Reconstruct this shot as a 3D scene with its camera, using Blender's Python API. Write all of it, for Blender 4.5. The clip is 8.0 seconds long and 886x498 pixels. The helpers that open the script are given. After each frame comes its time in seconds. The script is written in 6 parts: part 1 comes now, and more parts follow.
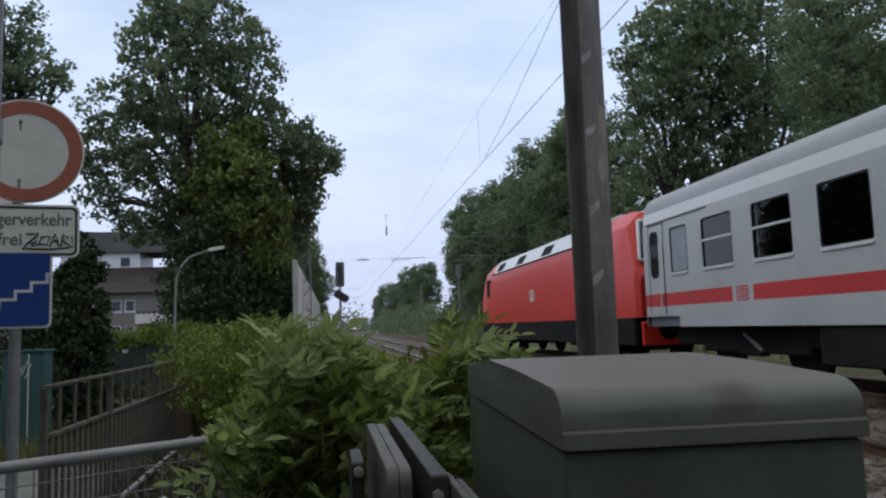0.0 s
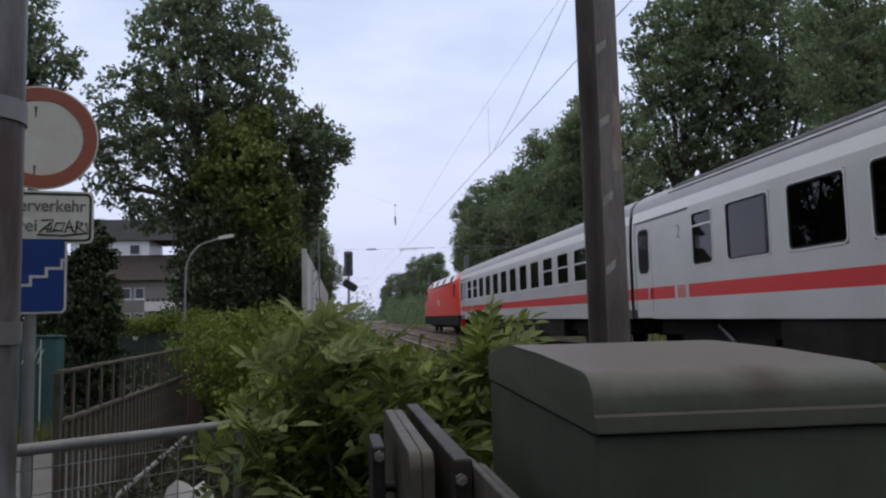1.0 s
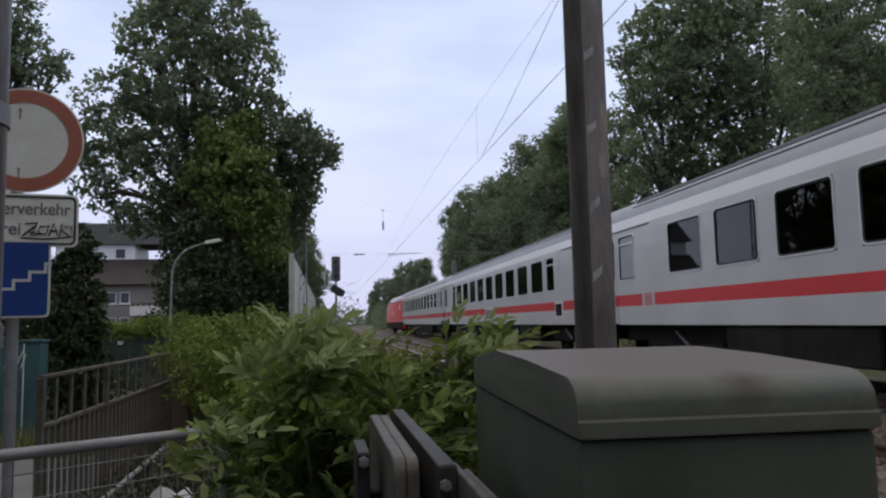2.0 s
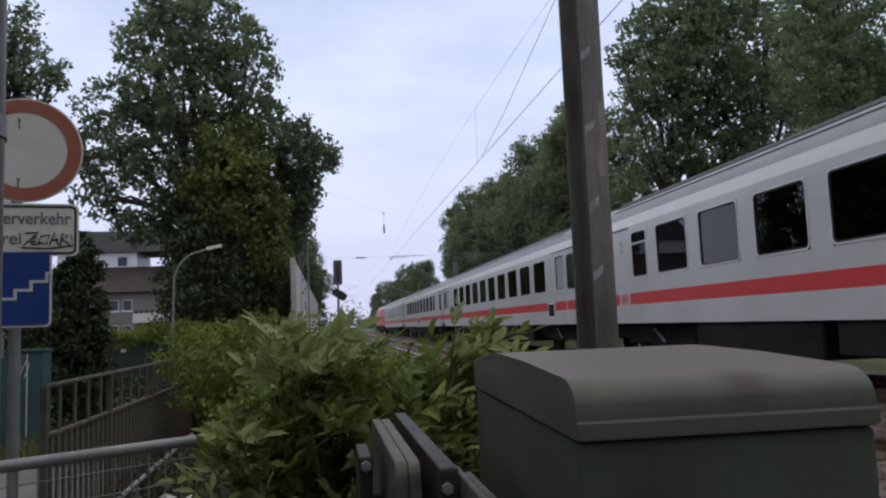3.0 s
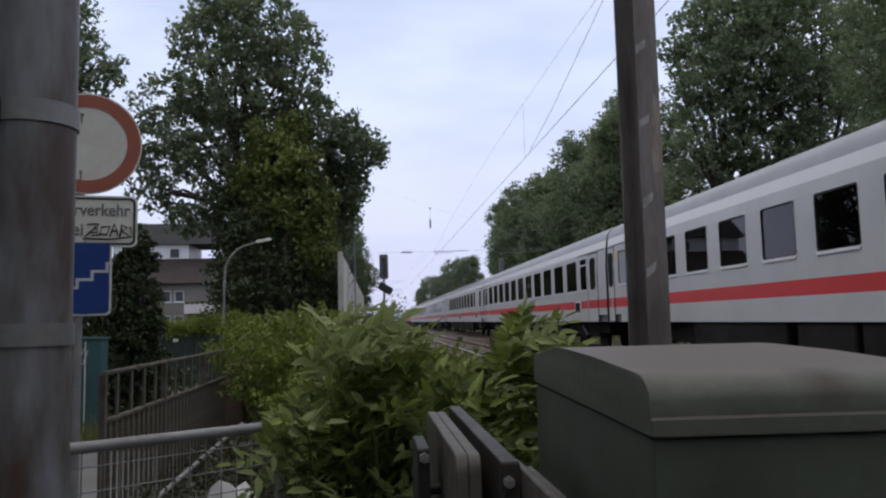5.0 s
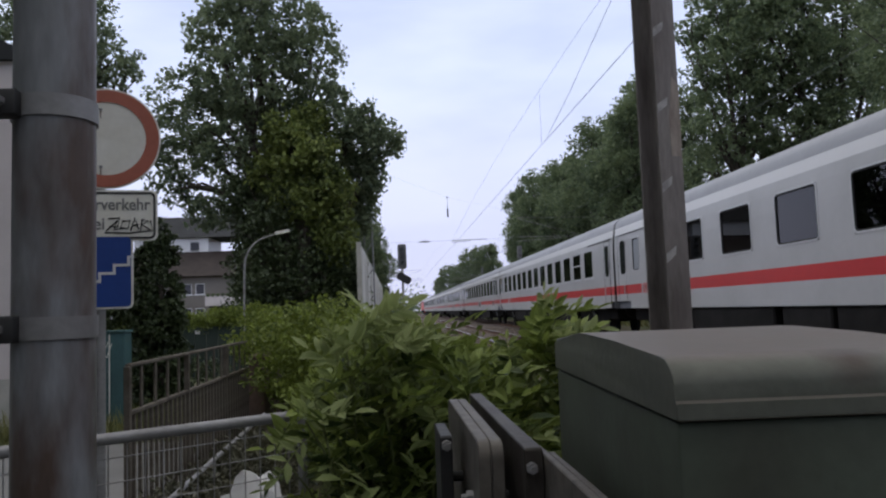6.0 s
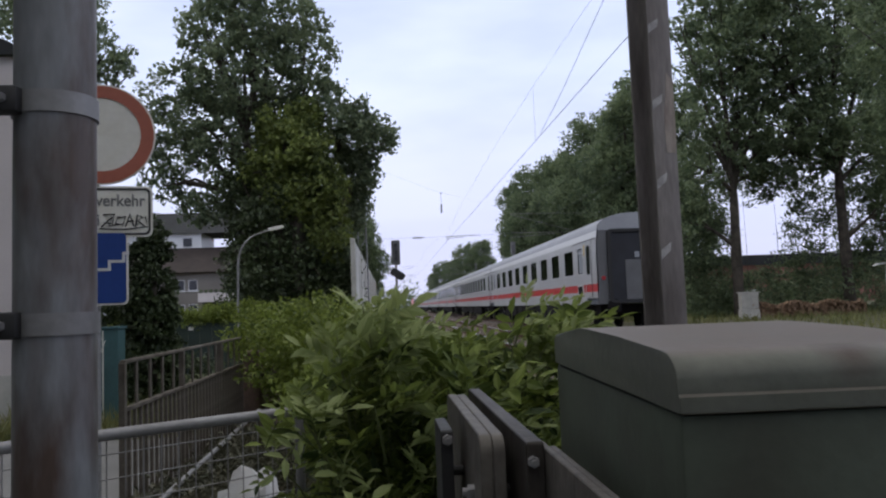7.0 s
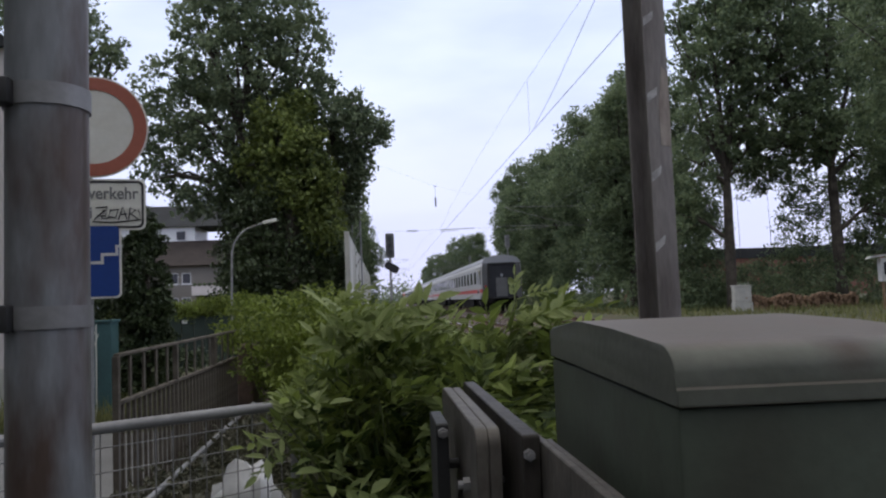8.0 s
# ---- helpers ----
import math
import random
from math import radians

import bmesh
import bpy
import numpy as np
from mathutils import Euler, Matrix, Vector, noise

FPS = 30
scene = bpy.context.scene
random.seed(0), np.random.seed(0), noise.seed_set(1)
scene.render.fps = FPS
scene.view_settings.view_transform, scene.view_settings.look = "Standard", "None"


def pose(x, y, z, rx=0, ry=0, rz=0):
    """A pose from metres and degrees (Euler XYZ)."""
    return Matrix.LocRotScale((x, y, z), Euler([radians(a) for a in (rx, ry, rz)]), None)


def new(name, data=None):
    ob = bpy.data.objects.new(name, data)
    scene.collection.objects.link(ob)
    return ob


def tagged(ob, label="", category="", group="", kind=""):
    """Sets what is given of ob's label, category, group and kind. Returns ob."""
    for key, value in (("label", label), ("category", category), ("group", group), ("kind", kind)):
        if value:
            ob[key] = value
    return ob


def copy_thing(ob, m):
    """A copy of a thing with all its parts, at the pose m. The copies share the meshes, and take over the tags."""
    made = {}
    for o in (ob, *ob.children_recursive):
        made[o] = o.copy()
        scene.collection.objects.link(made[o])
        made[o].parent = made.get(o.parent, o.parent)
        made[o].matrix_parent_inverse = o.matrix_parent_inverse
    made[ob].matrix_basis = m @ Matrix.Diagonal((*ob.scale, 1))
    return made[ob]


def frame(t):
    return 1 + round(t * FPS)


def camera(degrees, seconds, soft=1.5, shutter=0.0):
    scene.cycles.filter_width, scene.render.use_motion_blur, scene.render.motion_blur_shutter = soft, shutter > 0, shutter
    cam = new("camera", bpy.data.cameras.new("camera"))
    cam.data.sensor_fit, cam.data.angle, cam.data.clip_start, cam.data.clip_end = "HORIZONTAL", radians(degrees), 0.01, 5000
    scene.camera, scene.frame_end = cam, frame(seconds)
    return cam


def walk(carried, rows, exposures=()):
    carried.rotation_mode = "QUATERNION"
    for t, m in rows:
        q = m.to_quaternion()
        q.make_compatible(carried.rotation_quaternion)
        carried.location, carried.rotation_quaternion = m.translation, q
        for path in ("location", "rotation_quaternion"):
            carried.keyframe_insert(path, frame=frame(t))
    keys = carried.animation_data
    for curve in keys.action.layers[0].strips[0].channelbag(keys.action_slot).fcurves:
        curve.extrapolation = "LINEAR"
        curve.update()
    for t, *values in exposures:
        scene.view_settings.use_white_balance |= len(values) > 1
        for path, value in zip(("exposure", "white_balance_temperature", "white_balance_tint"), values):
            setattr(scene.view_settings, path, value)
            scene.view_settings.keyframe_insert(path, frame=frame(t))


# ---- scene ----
# ---- camera and its path ----
cam = camera(61.0, 8.0, soft=2.2)
PATH = [
    (0.0, 0.019, -0.001, 1.506, 95.84, 1.92, -8.28),
    (0.5, 0.003, -0.001, 1.503, 95.87, 0.92, -8.45),
    (1.0, -0.005, -0.002, 1.5, 95.12, 1.4, -7.72),
    (1.5, -0.004, 0.0, 1.499, 95.37, 1.29, -8.47),
    (1.7, -0.003, 0.0, 1.499, 95.47, 1.1, -8.72),
    (2.8, 0.003, -0.001, 1.501, 95.55, 2.1, -8.42),
    (3.0, 0.004, -0.001, 1.501, 95.66, 2.25, -8.45),
    (3.5, 0.0, 0.0, 1.5, 95.5, 2.0, -8.4),
    (4.0, -0.005, 0.004, 1.499, 95.49, 1.59, -8.18),
    (4.5, -0.021, 0.001, 1.499, 95.7, 1.55, -6.18),
    (4.7, -0.021, 0.002, 1.499, 95.63, 1.4, -5.67),
    (5.8, -0.023, 0.006, 1.496, 94.73, 1.9, -3.83),
    (6.0, -0.023, 0.007, 1.496, 94.61, 2.11, -3.64),
    (6.5, -0.033, -0.001, 1.497, 94.36, 2.18, -3.42),
    (7.0, -0.036, -0.002, 1.496, 94.29, 2.17, -4.14),
    (7.5, -0.034, -0.002, 1.498, 94.48, 1.97, -4.14),
    (8.0, -0.038, 0.003, 1.496, 93.75, 2.2, -4.59),
]
walk(cam, [(r[0], pose(*r[1:])) for r in PATH], exposures=[(0.0, -0.32, 6150, 4), (0.4, -0.35, 6400, 9), (4.5, -0.33, 6400, 10), (6.0, -0.27, 6400, 10), (7.0, -0.2, 6400, 10), (8.0, -0.15, 6400, 10)])

# ---- sky and sun (overcast) ----
SUN_EL, SUN_AZ = 48.0, -120.0
world = bpy.data.worlds.new("sky")
scene.world = world
world.use_nodes = True
wn, wl = world.node_tree.nodes, world.node_tree.links
wn.clear()
w_out = wn.new("ShaderNodeOutputWorld")
w_bg = wn.new("ShaderNodeBackground")
w_bg.inputs["Strength"].default_value = 0.12
w_sky = wn.new("ShaderNodeTexSky")
w_sky.sky_type = "NISHITA"
w_sky.sun_disc = False
w_sky.sun_elevation = radians(SUN_EL)
w_sky.sun_rotation = radians(SUN_AZ)
w_sky.air_density, w_sky.dust_density, w_sky.ozone_density = 1.0, 2.0, 1.5
w_tc = wn.new("ShaderNodeTexCoord")
w_map = wn.new("ShaderNodeMapping")
w_map.inputs["Scale"].default_value = (1.0, 1.0, 3.2)
w_noise = wn.new("ShaderNodeTexNoise")
w_noise.inputs["Scale"].default_value = 1.7
w_noise.inputs["Detail"].default_value = 5.0
w_noise.inputs["Roughness"].default_value = 0.5
w_ramp = wn.new("ShaderNodeValToRGB")
w_ramp.color_ramp.elements[0].position, w_ramp.color_ramp.elements[0].color = 0.36, (6.2, 7.1, 9.9, 1)
w_ramp.color_ramp.elements[1].position, w_ramp.color_ramp.elements[1].color = 0.66, (9.6, 10.4, 12.6, 1)
w_mix = wn.new("ShaderNodeMix")
w_mix.data_type = "RGBA"
w_mix.inputs["Factor"].default_value = 0.9
wl.new(w_tc.outputs["Generated"], w_map.inputs["Vector"])
wl.new(w_map.outputs["Vector"], w_noise.inputs["Vector"])
wl.new(w_noise.outputs["Fac"], w_ramp.inputs["Fac"])
wl.new(w_sky.outputs["Color"], w_mix.inputs["A"])
wl.new(w_ramp.outputs["Color"], w_mix.inputs["B"])
# brighter, warmer cloud overhead than low down, dimmer cloud at the horizon
w_sep, w_el, w_top = wn.new("ShaderNodeSeparateXYZ"), wn.new("ShaderNodeMapRange"), wn.new("ShaderNodeMix")
w_el.inputs["From Min"].default_value, w_el.inputs["From Max"].default_value = 0.42, 0.85
w_top.data_type = "RGBA"
w_top.inputs["B"].default_value = (10.8, 10.4, 10.0, 1)
wl.new(w_tc.outputs["Generated"], w_sep.inputs["Vector"])
wl.new(w_sep.outputs["Z"], w_el.inputs["Value"])
wl.new(w_el.outputs["Result"], w_top.inputs["Factor"])
w_dim, w_low = wn.new("ShaderNodeMapRange"), wn.new("ShaderNodeMix")
w_dim.inputs["From Min"].default_value, w_dim.inputs["From Max"].default_value = -0.02, 0.3
w_low.data_type = "RGBA"
w_low.inputs["A"].default_value = (7.2, 7.3, 9.6, 1)
wl.new(w_sep.outputs["Z"], w_dim.inputs["Value"])
wl.new(w_dim.outputs["Result"], w_low.inputs["Factor"])
wl.new(w_mix.outputs["Result"], w_low.inputs["B"])
wl.new(w_low.outputs["Result"], w_top.inputs["A"])
wl.new(w_top.outputs["Result"], w_bg.inputs["Color"])
wl.new(w_bg.outputs["Background"], w_out.inputs["Surface"])
sun = new("sun", bpy.data.lights.new("sun", "SUN"))
sun.data.energy, sun.data.angle, sun.data.color = 0.6, radians(25), (1.0, 0.96, 0.9)
sun.matrix_world = pose(0, 0, 30, 90 - SUN_EL, 0, SUN_AZ)


# ---- materials ----
def mat(name, col, rough=0.6, metal=0.0, var=0.18, scale=2.0, fine=35.0, bump=0.15, col2=None, spot=0.5, spec=0.5, stretch=1.0):
    """A surface with variation at two scales; col2 is what the broad stains tend to."""
    m = bpy.data.materials.new(name)
    m.use_nodes = True
    n, l = m.node_tree.nodes, m.node_tree.links
    b = n["Principled BSDF"]
    tc = n.new("ShaderNodeTexCoord")
    n1, n2 = n.new("ShaderNodeTexNoise"), n.new("ShaderNodeTexNoise")
    n1.inputs["Scale"].default_value, n1.inputs["Detail"].default_value = scale, 6.0
    n2.inputs["Scale"].default_value, n2.inputs["Detail"].default_value = fine, 4.0
    r1 = n.new("ShaderNodeValToRGB")
    c2 = col2 or tuple(c * (1 - 2 * var) for c in col)
    r1.color_ramp.elements[0].position, r1.color_ramp.elements[0].color = 0.5 - 0.35 * spot, (*c2, 1)
    r1.color_ramp.elements[1].position, r1.color_ramp.elements[1].color = 0.5 + 0.3 * spot, (*col, 1)
    hs = n.new("ShaderNodeHueSaturation")
    mr = n.new("ShaderNodeMapRange")
    mr.inputs["To Min"].default_value, mr.inputs["To Max"].default_value = 1 - var * 1.5, 1 + var * 1.5
    mp = n.new("ShaderNodeMapping")
    mp.inputs["Scale"].default_value = (1, 1, stretch)
    l.new(tc.outputs["Object"], mp.inputs["Vector"])
    for t in (n1, n2):
        l.new(mp.outputs["Vector"], t.inputs["Vector"])
    l.new(n1.outputs["Fac"], r1.inputs["Fac"])
    l.new(n2.outputs["Fac"], mr.inputs["Value"])
    l.new(r1.outputs["Color"], hs.inputs["Color"])
    l.new(mr.outputs["Result"], hs.inputs["Value"])
    l.new(hs.outputs["Color"], b.inputs["Base Color"])
    b.inputs["Roughness"].default_value, b.inputs["Metallic"].default_value = rough, metal
    b.inputs["Specular IOR Level"].default_value = spec
    if bump:
        bp = n.new("ShaderNodeBump")
        bp.inputs["Strength"].default_value, bp.inputs["Distance"].default_value = bump, 0.01
        l.new(n2.outputs["Fac"], bp.inputs["Height"])
        l.new(bp.outputs["Normal"], b.inputs["Normal"])
    return m


def leaf_mat(name, dark, light, trans=0.3, rough=0.5, patch=0.6, lo=0.3, hi=0.85):
    """Foliage: every leaf of its own tone, with broader patches."""
    m = bpy.data.materials.new(name)
    m.use_nodes = True
    n, l = m.node_tree.nodes, m.node_tree.links
    b, out = n["Principled BSDF"], n["Material Output"]
    geo, tc, nz = n.new("ShaderNodeNewGeometry"), n.new("ShaderNodeTexCoord"), n.new("ShaderNodeTexNoise")
    nz.inputs["Scale"].default_value = patch
    mx, ramp = n.new("ShaderNodeMath"), n.new("ShaderNodeValToRGB")
    mx.operation = "MULTIPLY_ADD"
    mx.inputs[1].default_value = 0.45
    ramp.color_ramp.elements[0].position, ramp.color_ramp.elements[0].color = lo, (*dark, 1)
    ramp.color_ramp.elements[1].position, ramp.color_ramp.elements[1].color = hi, (*light, 1)
    l.new(tc.outputs["Object"], nz.inputs["Vector"])
    l.new(geo.outputs["Random Per Island"], mx.inputs[0])
    l.new(nz.outputs["Fac"], mx.inputs[2])
    l.new(mx.outputs[0], ramp.inputs["Fac"])
    l.new(ramp.outputs["Color"], b.inputs["Base Color"])
    b.inputs["Roughness"].default_value = rough
    b.inputs["Specular IOR Level"].default_value = 0.4
    tr, mix = n.new("ShaderNodeBsdfTranslucent"), n.new("ShaderNodeMixShader")
    mix.inputs[0].default_value = trans
    l.new(ramp.outputs["Color"], tr.inputs["Color"])
    l.new(b.outputs[0], mix.inputs[1])
    l.new(tr.outputs[0], mix.inputs[2])
    l.new(mix.outputs[0], out.inputs["Surface"])
    return m


def glass_mat(name, tint):
    m = bpy.data.materials.new(name)
    m.use_nodes = True
    n, l = m.node_tree.nodes, m.node_tree.links
    out = n["Material Output"]
    n.remove(n["Principled BSDF"])
    tr, gl, fr, mix = n.new("ShaderNodeBsdfTransparent"), n.new("ShaderNodeBsdfGlossy"), n.new("ShaderNodeFresnel"), n.new("ShaderNodeMixShader")
    tr.inputs["Color"].default_value = (*tint, 1)
    gl.inputs["Roughness"].default_value = 0.02
    fr.inputs["IOR"].default_value = 1.62
    l.new(fr.outputs[0], mix.inputs[0])
    l.new(tr.outputs[0], mix.inputs[1])
    l.new(gl.outputs[0], mix.inputs[2])
    l.new(mix.outputs[0], out.inputs["Surface"])
    return m


# These two leaf colours are lifted and slightly blued to carry haze.
M_LEAF_DARK = leaf_mat("leaf_oak_hazed", (0.068, 0.102, 0.063), (0.235, 0.285, 0.165), trans=0.5, lo=0.35, hi=0.95)
M_LEAF_RIGHT = leaf_mat("leaf_lime_hazed", (0.063, 0.096, 0.056), (0.215, 0.27, 0.145), trans=0.5, lo=0.32, hi=0.92)
M_LEAF_IVY = leaf_mat("leaf_ivy", (0.045, 0.068, 0.022), (0.24, 0.29, 0.075), trans=0.4, patch=0.8, lo=0.42, hi=1.0)
# Conifer green; also the dark tone for shade under the tall tree.
M_LEAF_CONIFER_AND_SHADE = leaf_mat("leaf_conifer_and_shade", (0.02, 0.032, 0.014), (0.06, 0.085, 0.032), trans=0.1)
M_LEAF_BUSH = leaf_mat("leaf_ash", (0.025, 0.048, 0.009), (0.28, 0.35, 0.085), trans=0.35, patch=3.0, rough=0.6, lo=0.5, hi=1.0)
M_LEAF_PALE = leaf_mat("leaf_ash_underside", (0.12, 0.165, 0.05), (0.37, 0.43, 0.18), trans=0.4, patch=3.0, rough=0.6, lo=0.3, hi=0.95)
# Darkened copy of the ash leaf; its colour carries the shade inside the sapling.
M_LEAF_INNER_SHADE = leaf_mat("leaf_ash_inner_shade", (0.014, 0.028, 0.006), (0.06, 0.095, 0.022), trans=0.25, patch=3.0)
M_LEAF_LITTER = leaf_mat("leaf_litter", (0.022, 0.03, 0.014), (0.1, 0.095, 0.06), trans=0.15, patch=2.5)
M_LEAF_HEDGE = leaf_mat("leaf_hedge", (0.045, 0.072, 0.013), (0.21, 0.265, 0.05), patch=1.5)
M_GRASS = leaf_mat("grass_blades", (0.05, 0.075, 0.02), (0.2, 0.2, 0.075), patch=0.8)
M_BARK = mat("bark", (0.09, 0.075, 0.058), 0.9, var=0.3, scale=3, fine=14, bump=0.8)
M_STEM = mat("green_stem", (0.16, 0.19, 0.07), 0.6, var=0.2, scale=9)
M_ASPHALT = mat("asphalt", (0.2, 0.2, 0.2), 0.85, var=0.12, scale=0.6, fine=160, bump=0.4, col2=(0.13, 0.13, 0.13))
M_EARTH = mat("grass_and_earth", (0.06, 0.075, 0.025), 0.95, var=0.3, scale=0.7, fine=24, bump=0.8, col2=(0.1, 0.08, 0.05))
M_BALLAST = mat("ballast", (0.115, 0.088, 0.07), 0.95, var=0.45, scale=1.2, fine=26, bump=1.0, col2=(0.07, 0.053, 0.043))
M_RAIL = mat("rail_rust", (0.16, 0.09, 0.06), 0.6, metal=0.4, var=0.2, scale=5)
M_RAILTOP = mat("rail_head", (0.6, 0.6, 0.6), 0.25, metal=1.0, var=0.08, bump=0)
M_SLEEPER = mat("concrete_sleeper", (0.17, 0.145, 0.125), 0.9, var=0.2)
M_GALV = mat("galvanised_steel", (0.30, 0.30, 0.31), 0.55, metal=0.35, var=0.13, scale=5, fine=60, bump=0.1, col2=(0.2, 0.195, 0.195))
M_POST = mat("weathered_mast_steel", (0.2, 0.207, 0.22), 0.42, metal=0.0, var=0.24, scale=8, fine=50, bump=0.12, col2=(0.078, 0.054, 0.044), spot=0.26, stretch=0.3)
M_HBEAM = mat("grimy_beam", (0.27, 0.25, 0.244), 0.8, var=0.22, scale=4, fine=50, bump=0.3, col2=(0.115, 0.1, 0.095), stretch=0.25)
M_BOX = mat("grey_green_paint", (0.084, 0.104, 0.08), 0.5, var=0.1, scale=5, fine=60, bump=0.06, col2=(0.056, 0.06, 0.047), spec=0.25)
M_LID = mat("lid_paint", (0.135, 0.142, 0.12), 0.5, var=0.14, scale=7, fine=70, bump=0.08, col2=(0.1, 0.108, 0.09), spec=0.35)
M_PLATE = mat("bare_steel_plate", (0.062, 0.056, 0.05), 0.55, metal=0.0, var=0.3, scale=14, fine=80, bump=0.2, col2=(0.034, 0.028, 0.025), stretch=0.5, spec=0.25)
M_BLACK = mat("black_steel", (0.022, 0.022, 0.023), 0.6, var=0.2)
M_FENCE = mat("weathered_fence_paint", (0.15, 0.132, 0.11), 0.8, var=0.22, scale=6, fine=50, bump=0.2, col2=(0.08, 0.068, 0.056), spec=0.2)
M_WALLWHITE = mat("barrier_panel", (0.68, 0.68, 0.67), 0.7, var=0.1, scale=0.9, col2=(0.4, 0.4, 0.38), stretch=0.4)
M_RED = mat("sign_red", (0.42, 0.13, 0.085), 0.5, var=0.08, bump=0.02)
M_SIGNWHITE = mat("sign_white", (0.76, 0.75, 0.69), 0.5, var=0.05, scale=6, bump=0.02, col2=(0.68, 0.66, 0.58))
M_SIGNBLUE = mat("sign_blue", (0.014, 0.055, 0.26), 0.45, var=0.08, bump=0.02)
M_INK = mat("sign_black", (0.03, 0.03, 0.032), 0.6, var=0.05, bump=0)
M_INKGREY = mat("sign_faded_letter", (0.2, 0.2, 0.2), 0.6, var=0.1, bump=0)
M_T_WHITE = mat("coach_white", (0.44, 0.445, 0.46), 0.35, var=0.03, scale=0.8, fine=8, bump=0, col2=(0.39, 0.395, 0.405))
M_T_BAND = mat("coach_band_white", (0.66, 0.665, 0.68), 0.35, var=0.02, scale=0.8, fine=8, bump=0)
M_T_RED = mat("coach_red", (0.5, 0.032, 0.036), 0.35, var=0.04, scale=1, fine=8, bump=0)
M_T_LOCO = mat("loco_red", (0.6, 0.03, 0.016), 0.35, var=0.04, scale=0.8, fine=8, bump=0)
M_T_ROOF = mat("coach_roof_grey", (0.3, 0.31, 0.335), 0.5, var=0.07, scale=0.9, fine=12, bump=0.03)
M_T_DARK = mat("underframe_dark", (0.018, 0.017, 0.017), 0.85, var=0.3, scale=2, spec=0.15)
M_T_GREY = mat("underframe_grey", (0.02, 0.019, 0.019), 0.85, var=0.25, scale=2, spec=0.12)
M_T_END = mat("coach_end_grey", (0.12, 0.122, 0.128), 0.6, var=0.1)
# Lifted towards blue so the panes seem to reflect sky.
M_T_INT = mat("coach_interior_sky_tint", (0.14, 0.15, 0.18), 0.8, var=0.1)
M_RUBBER = mat("rubber", (0.02, 0.02, 0.021), 0.7, var=0.1)
M_GLASS = glass_mat("tinted_glass", (0.10, 0.11, 0.13))
M_FRAME = mat("window_alu", (0.6, 0.61, 0.63), 0.4, metal=0.2, var=0.05, bump=0)
M_WIRE = mat("wire_copper_dark", (0.16, 0.165, 0.18), 0.6, metal=0.2, bump=0)
M_PLASTER = mat("house_plaster", (0.2, 0.182, 0.165), 0.9, var=0.08, scale=0.5)
M_ROOFTILE = mat("roof_tiles", (0.036, 0.026, 0.023), 0.85, var=0.2, scale=1.0, fine=9, bump=0.5)
M_SLATE = mat("slate_roof", (0.03, 0.032, 0.034), 0.95, var=0.15, scale=0.6)
M_BRICK = mat("red_brick", (0.27, 0.13, 0.1), 0.9, var=0.2, scale=0.7)
M_PINKWALL = mat("pale_plaster", (0.62, 0.57, 0.56), 0.9, var=0.05, scale=0.9)
M_TEAL = mat("teal_paint", (0.05, 0.12, 0.125), 0.6, var=0.15)
M_GREENWALL = mat("dark_green_boards", (0.03, 0.05, 0.042), 0.8, var=0.2)
M_CONCRETE = mat("concrete", (0.48, 0.47, 0.43), 0.9, var=0.12, scale=3, fine=40, bump=0.2)
M_TIMBER = mat("cut_timber", (0.3, 0.19, 0.115), 0.9, var=0.3, scale=8)
M_TIMBEREND = mat("timber_ends", (0.5, 0.36, 0.22), 0.9, var=0.2, scale=9)
M_BAG = mat("white_plastic", (0.75, 0.75, 0.76), 0.4, var=0.06, scale=12)


def stain(m, at, radius, colour):
    """A round soft-edged stain at a place of the thing."""
    n, l = m.node_tree.nodes, m.node_tree.links
    b = n["Principled BSDF"]
    old = b.inputs["Base Color"].links[0].from_socket
    tc, ds, nz, ad, mr, mx = (n.new("ShaderNode" + k) for k in ("TexCoord", "VectorMath", "TexNoise", "Math", "MapRange", "Mix"))
    ds.operation = "DISTANCE"
    ds.inputs[1].default_value = at
    nz.inputs["Scale"].default_value = 40
    ad.operation = "MULTIPLY_ADD"
    ad.inputs[1].default_value = radius * 0.6
    mr.inputs["From Min"].default_value, mr.inputs["From Max"].default_value = radius * 1.4, radius * 0.3
    mx.data_type = "RGBA"
    mx.inputs["B"].default_value = (*colour, 1)
    l.new(tc.outputs["Object"], ds.inputs[0])
    l.new(tc.outputs["Object"], nz.inputs["Vector"])
    l.new(nz.outputs["Fac"], ad.inputs[0])
    l.new(ds.outputs["Value"], ad.inputs[2])
    l.new(ad.outputs[0], mr.inputs["Value"])
    l.new(mr.outputs["Result"], mx.inputs["Factor"])
    l.new(old, mx.inputs["A"])
    l.new(mx.outputs["Result"], b.inputs["Base Color"])


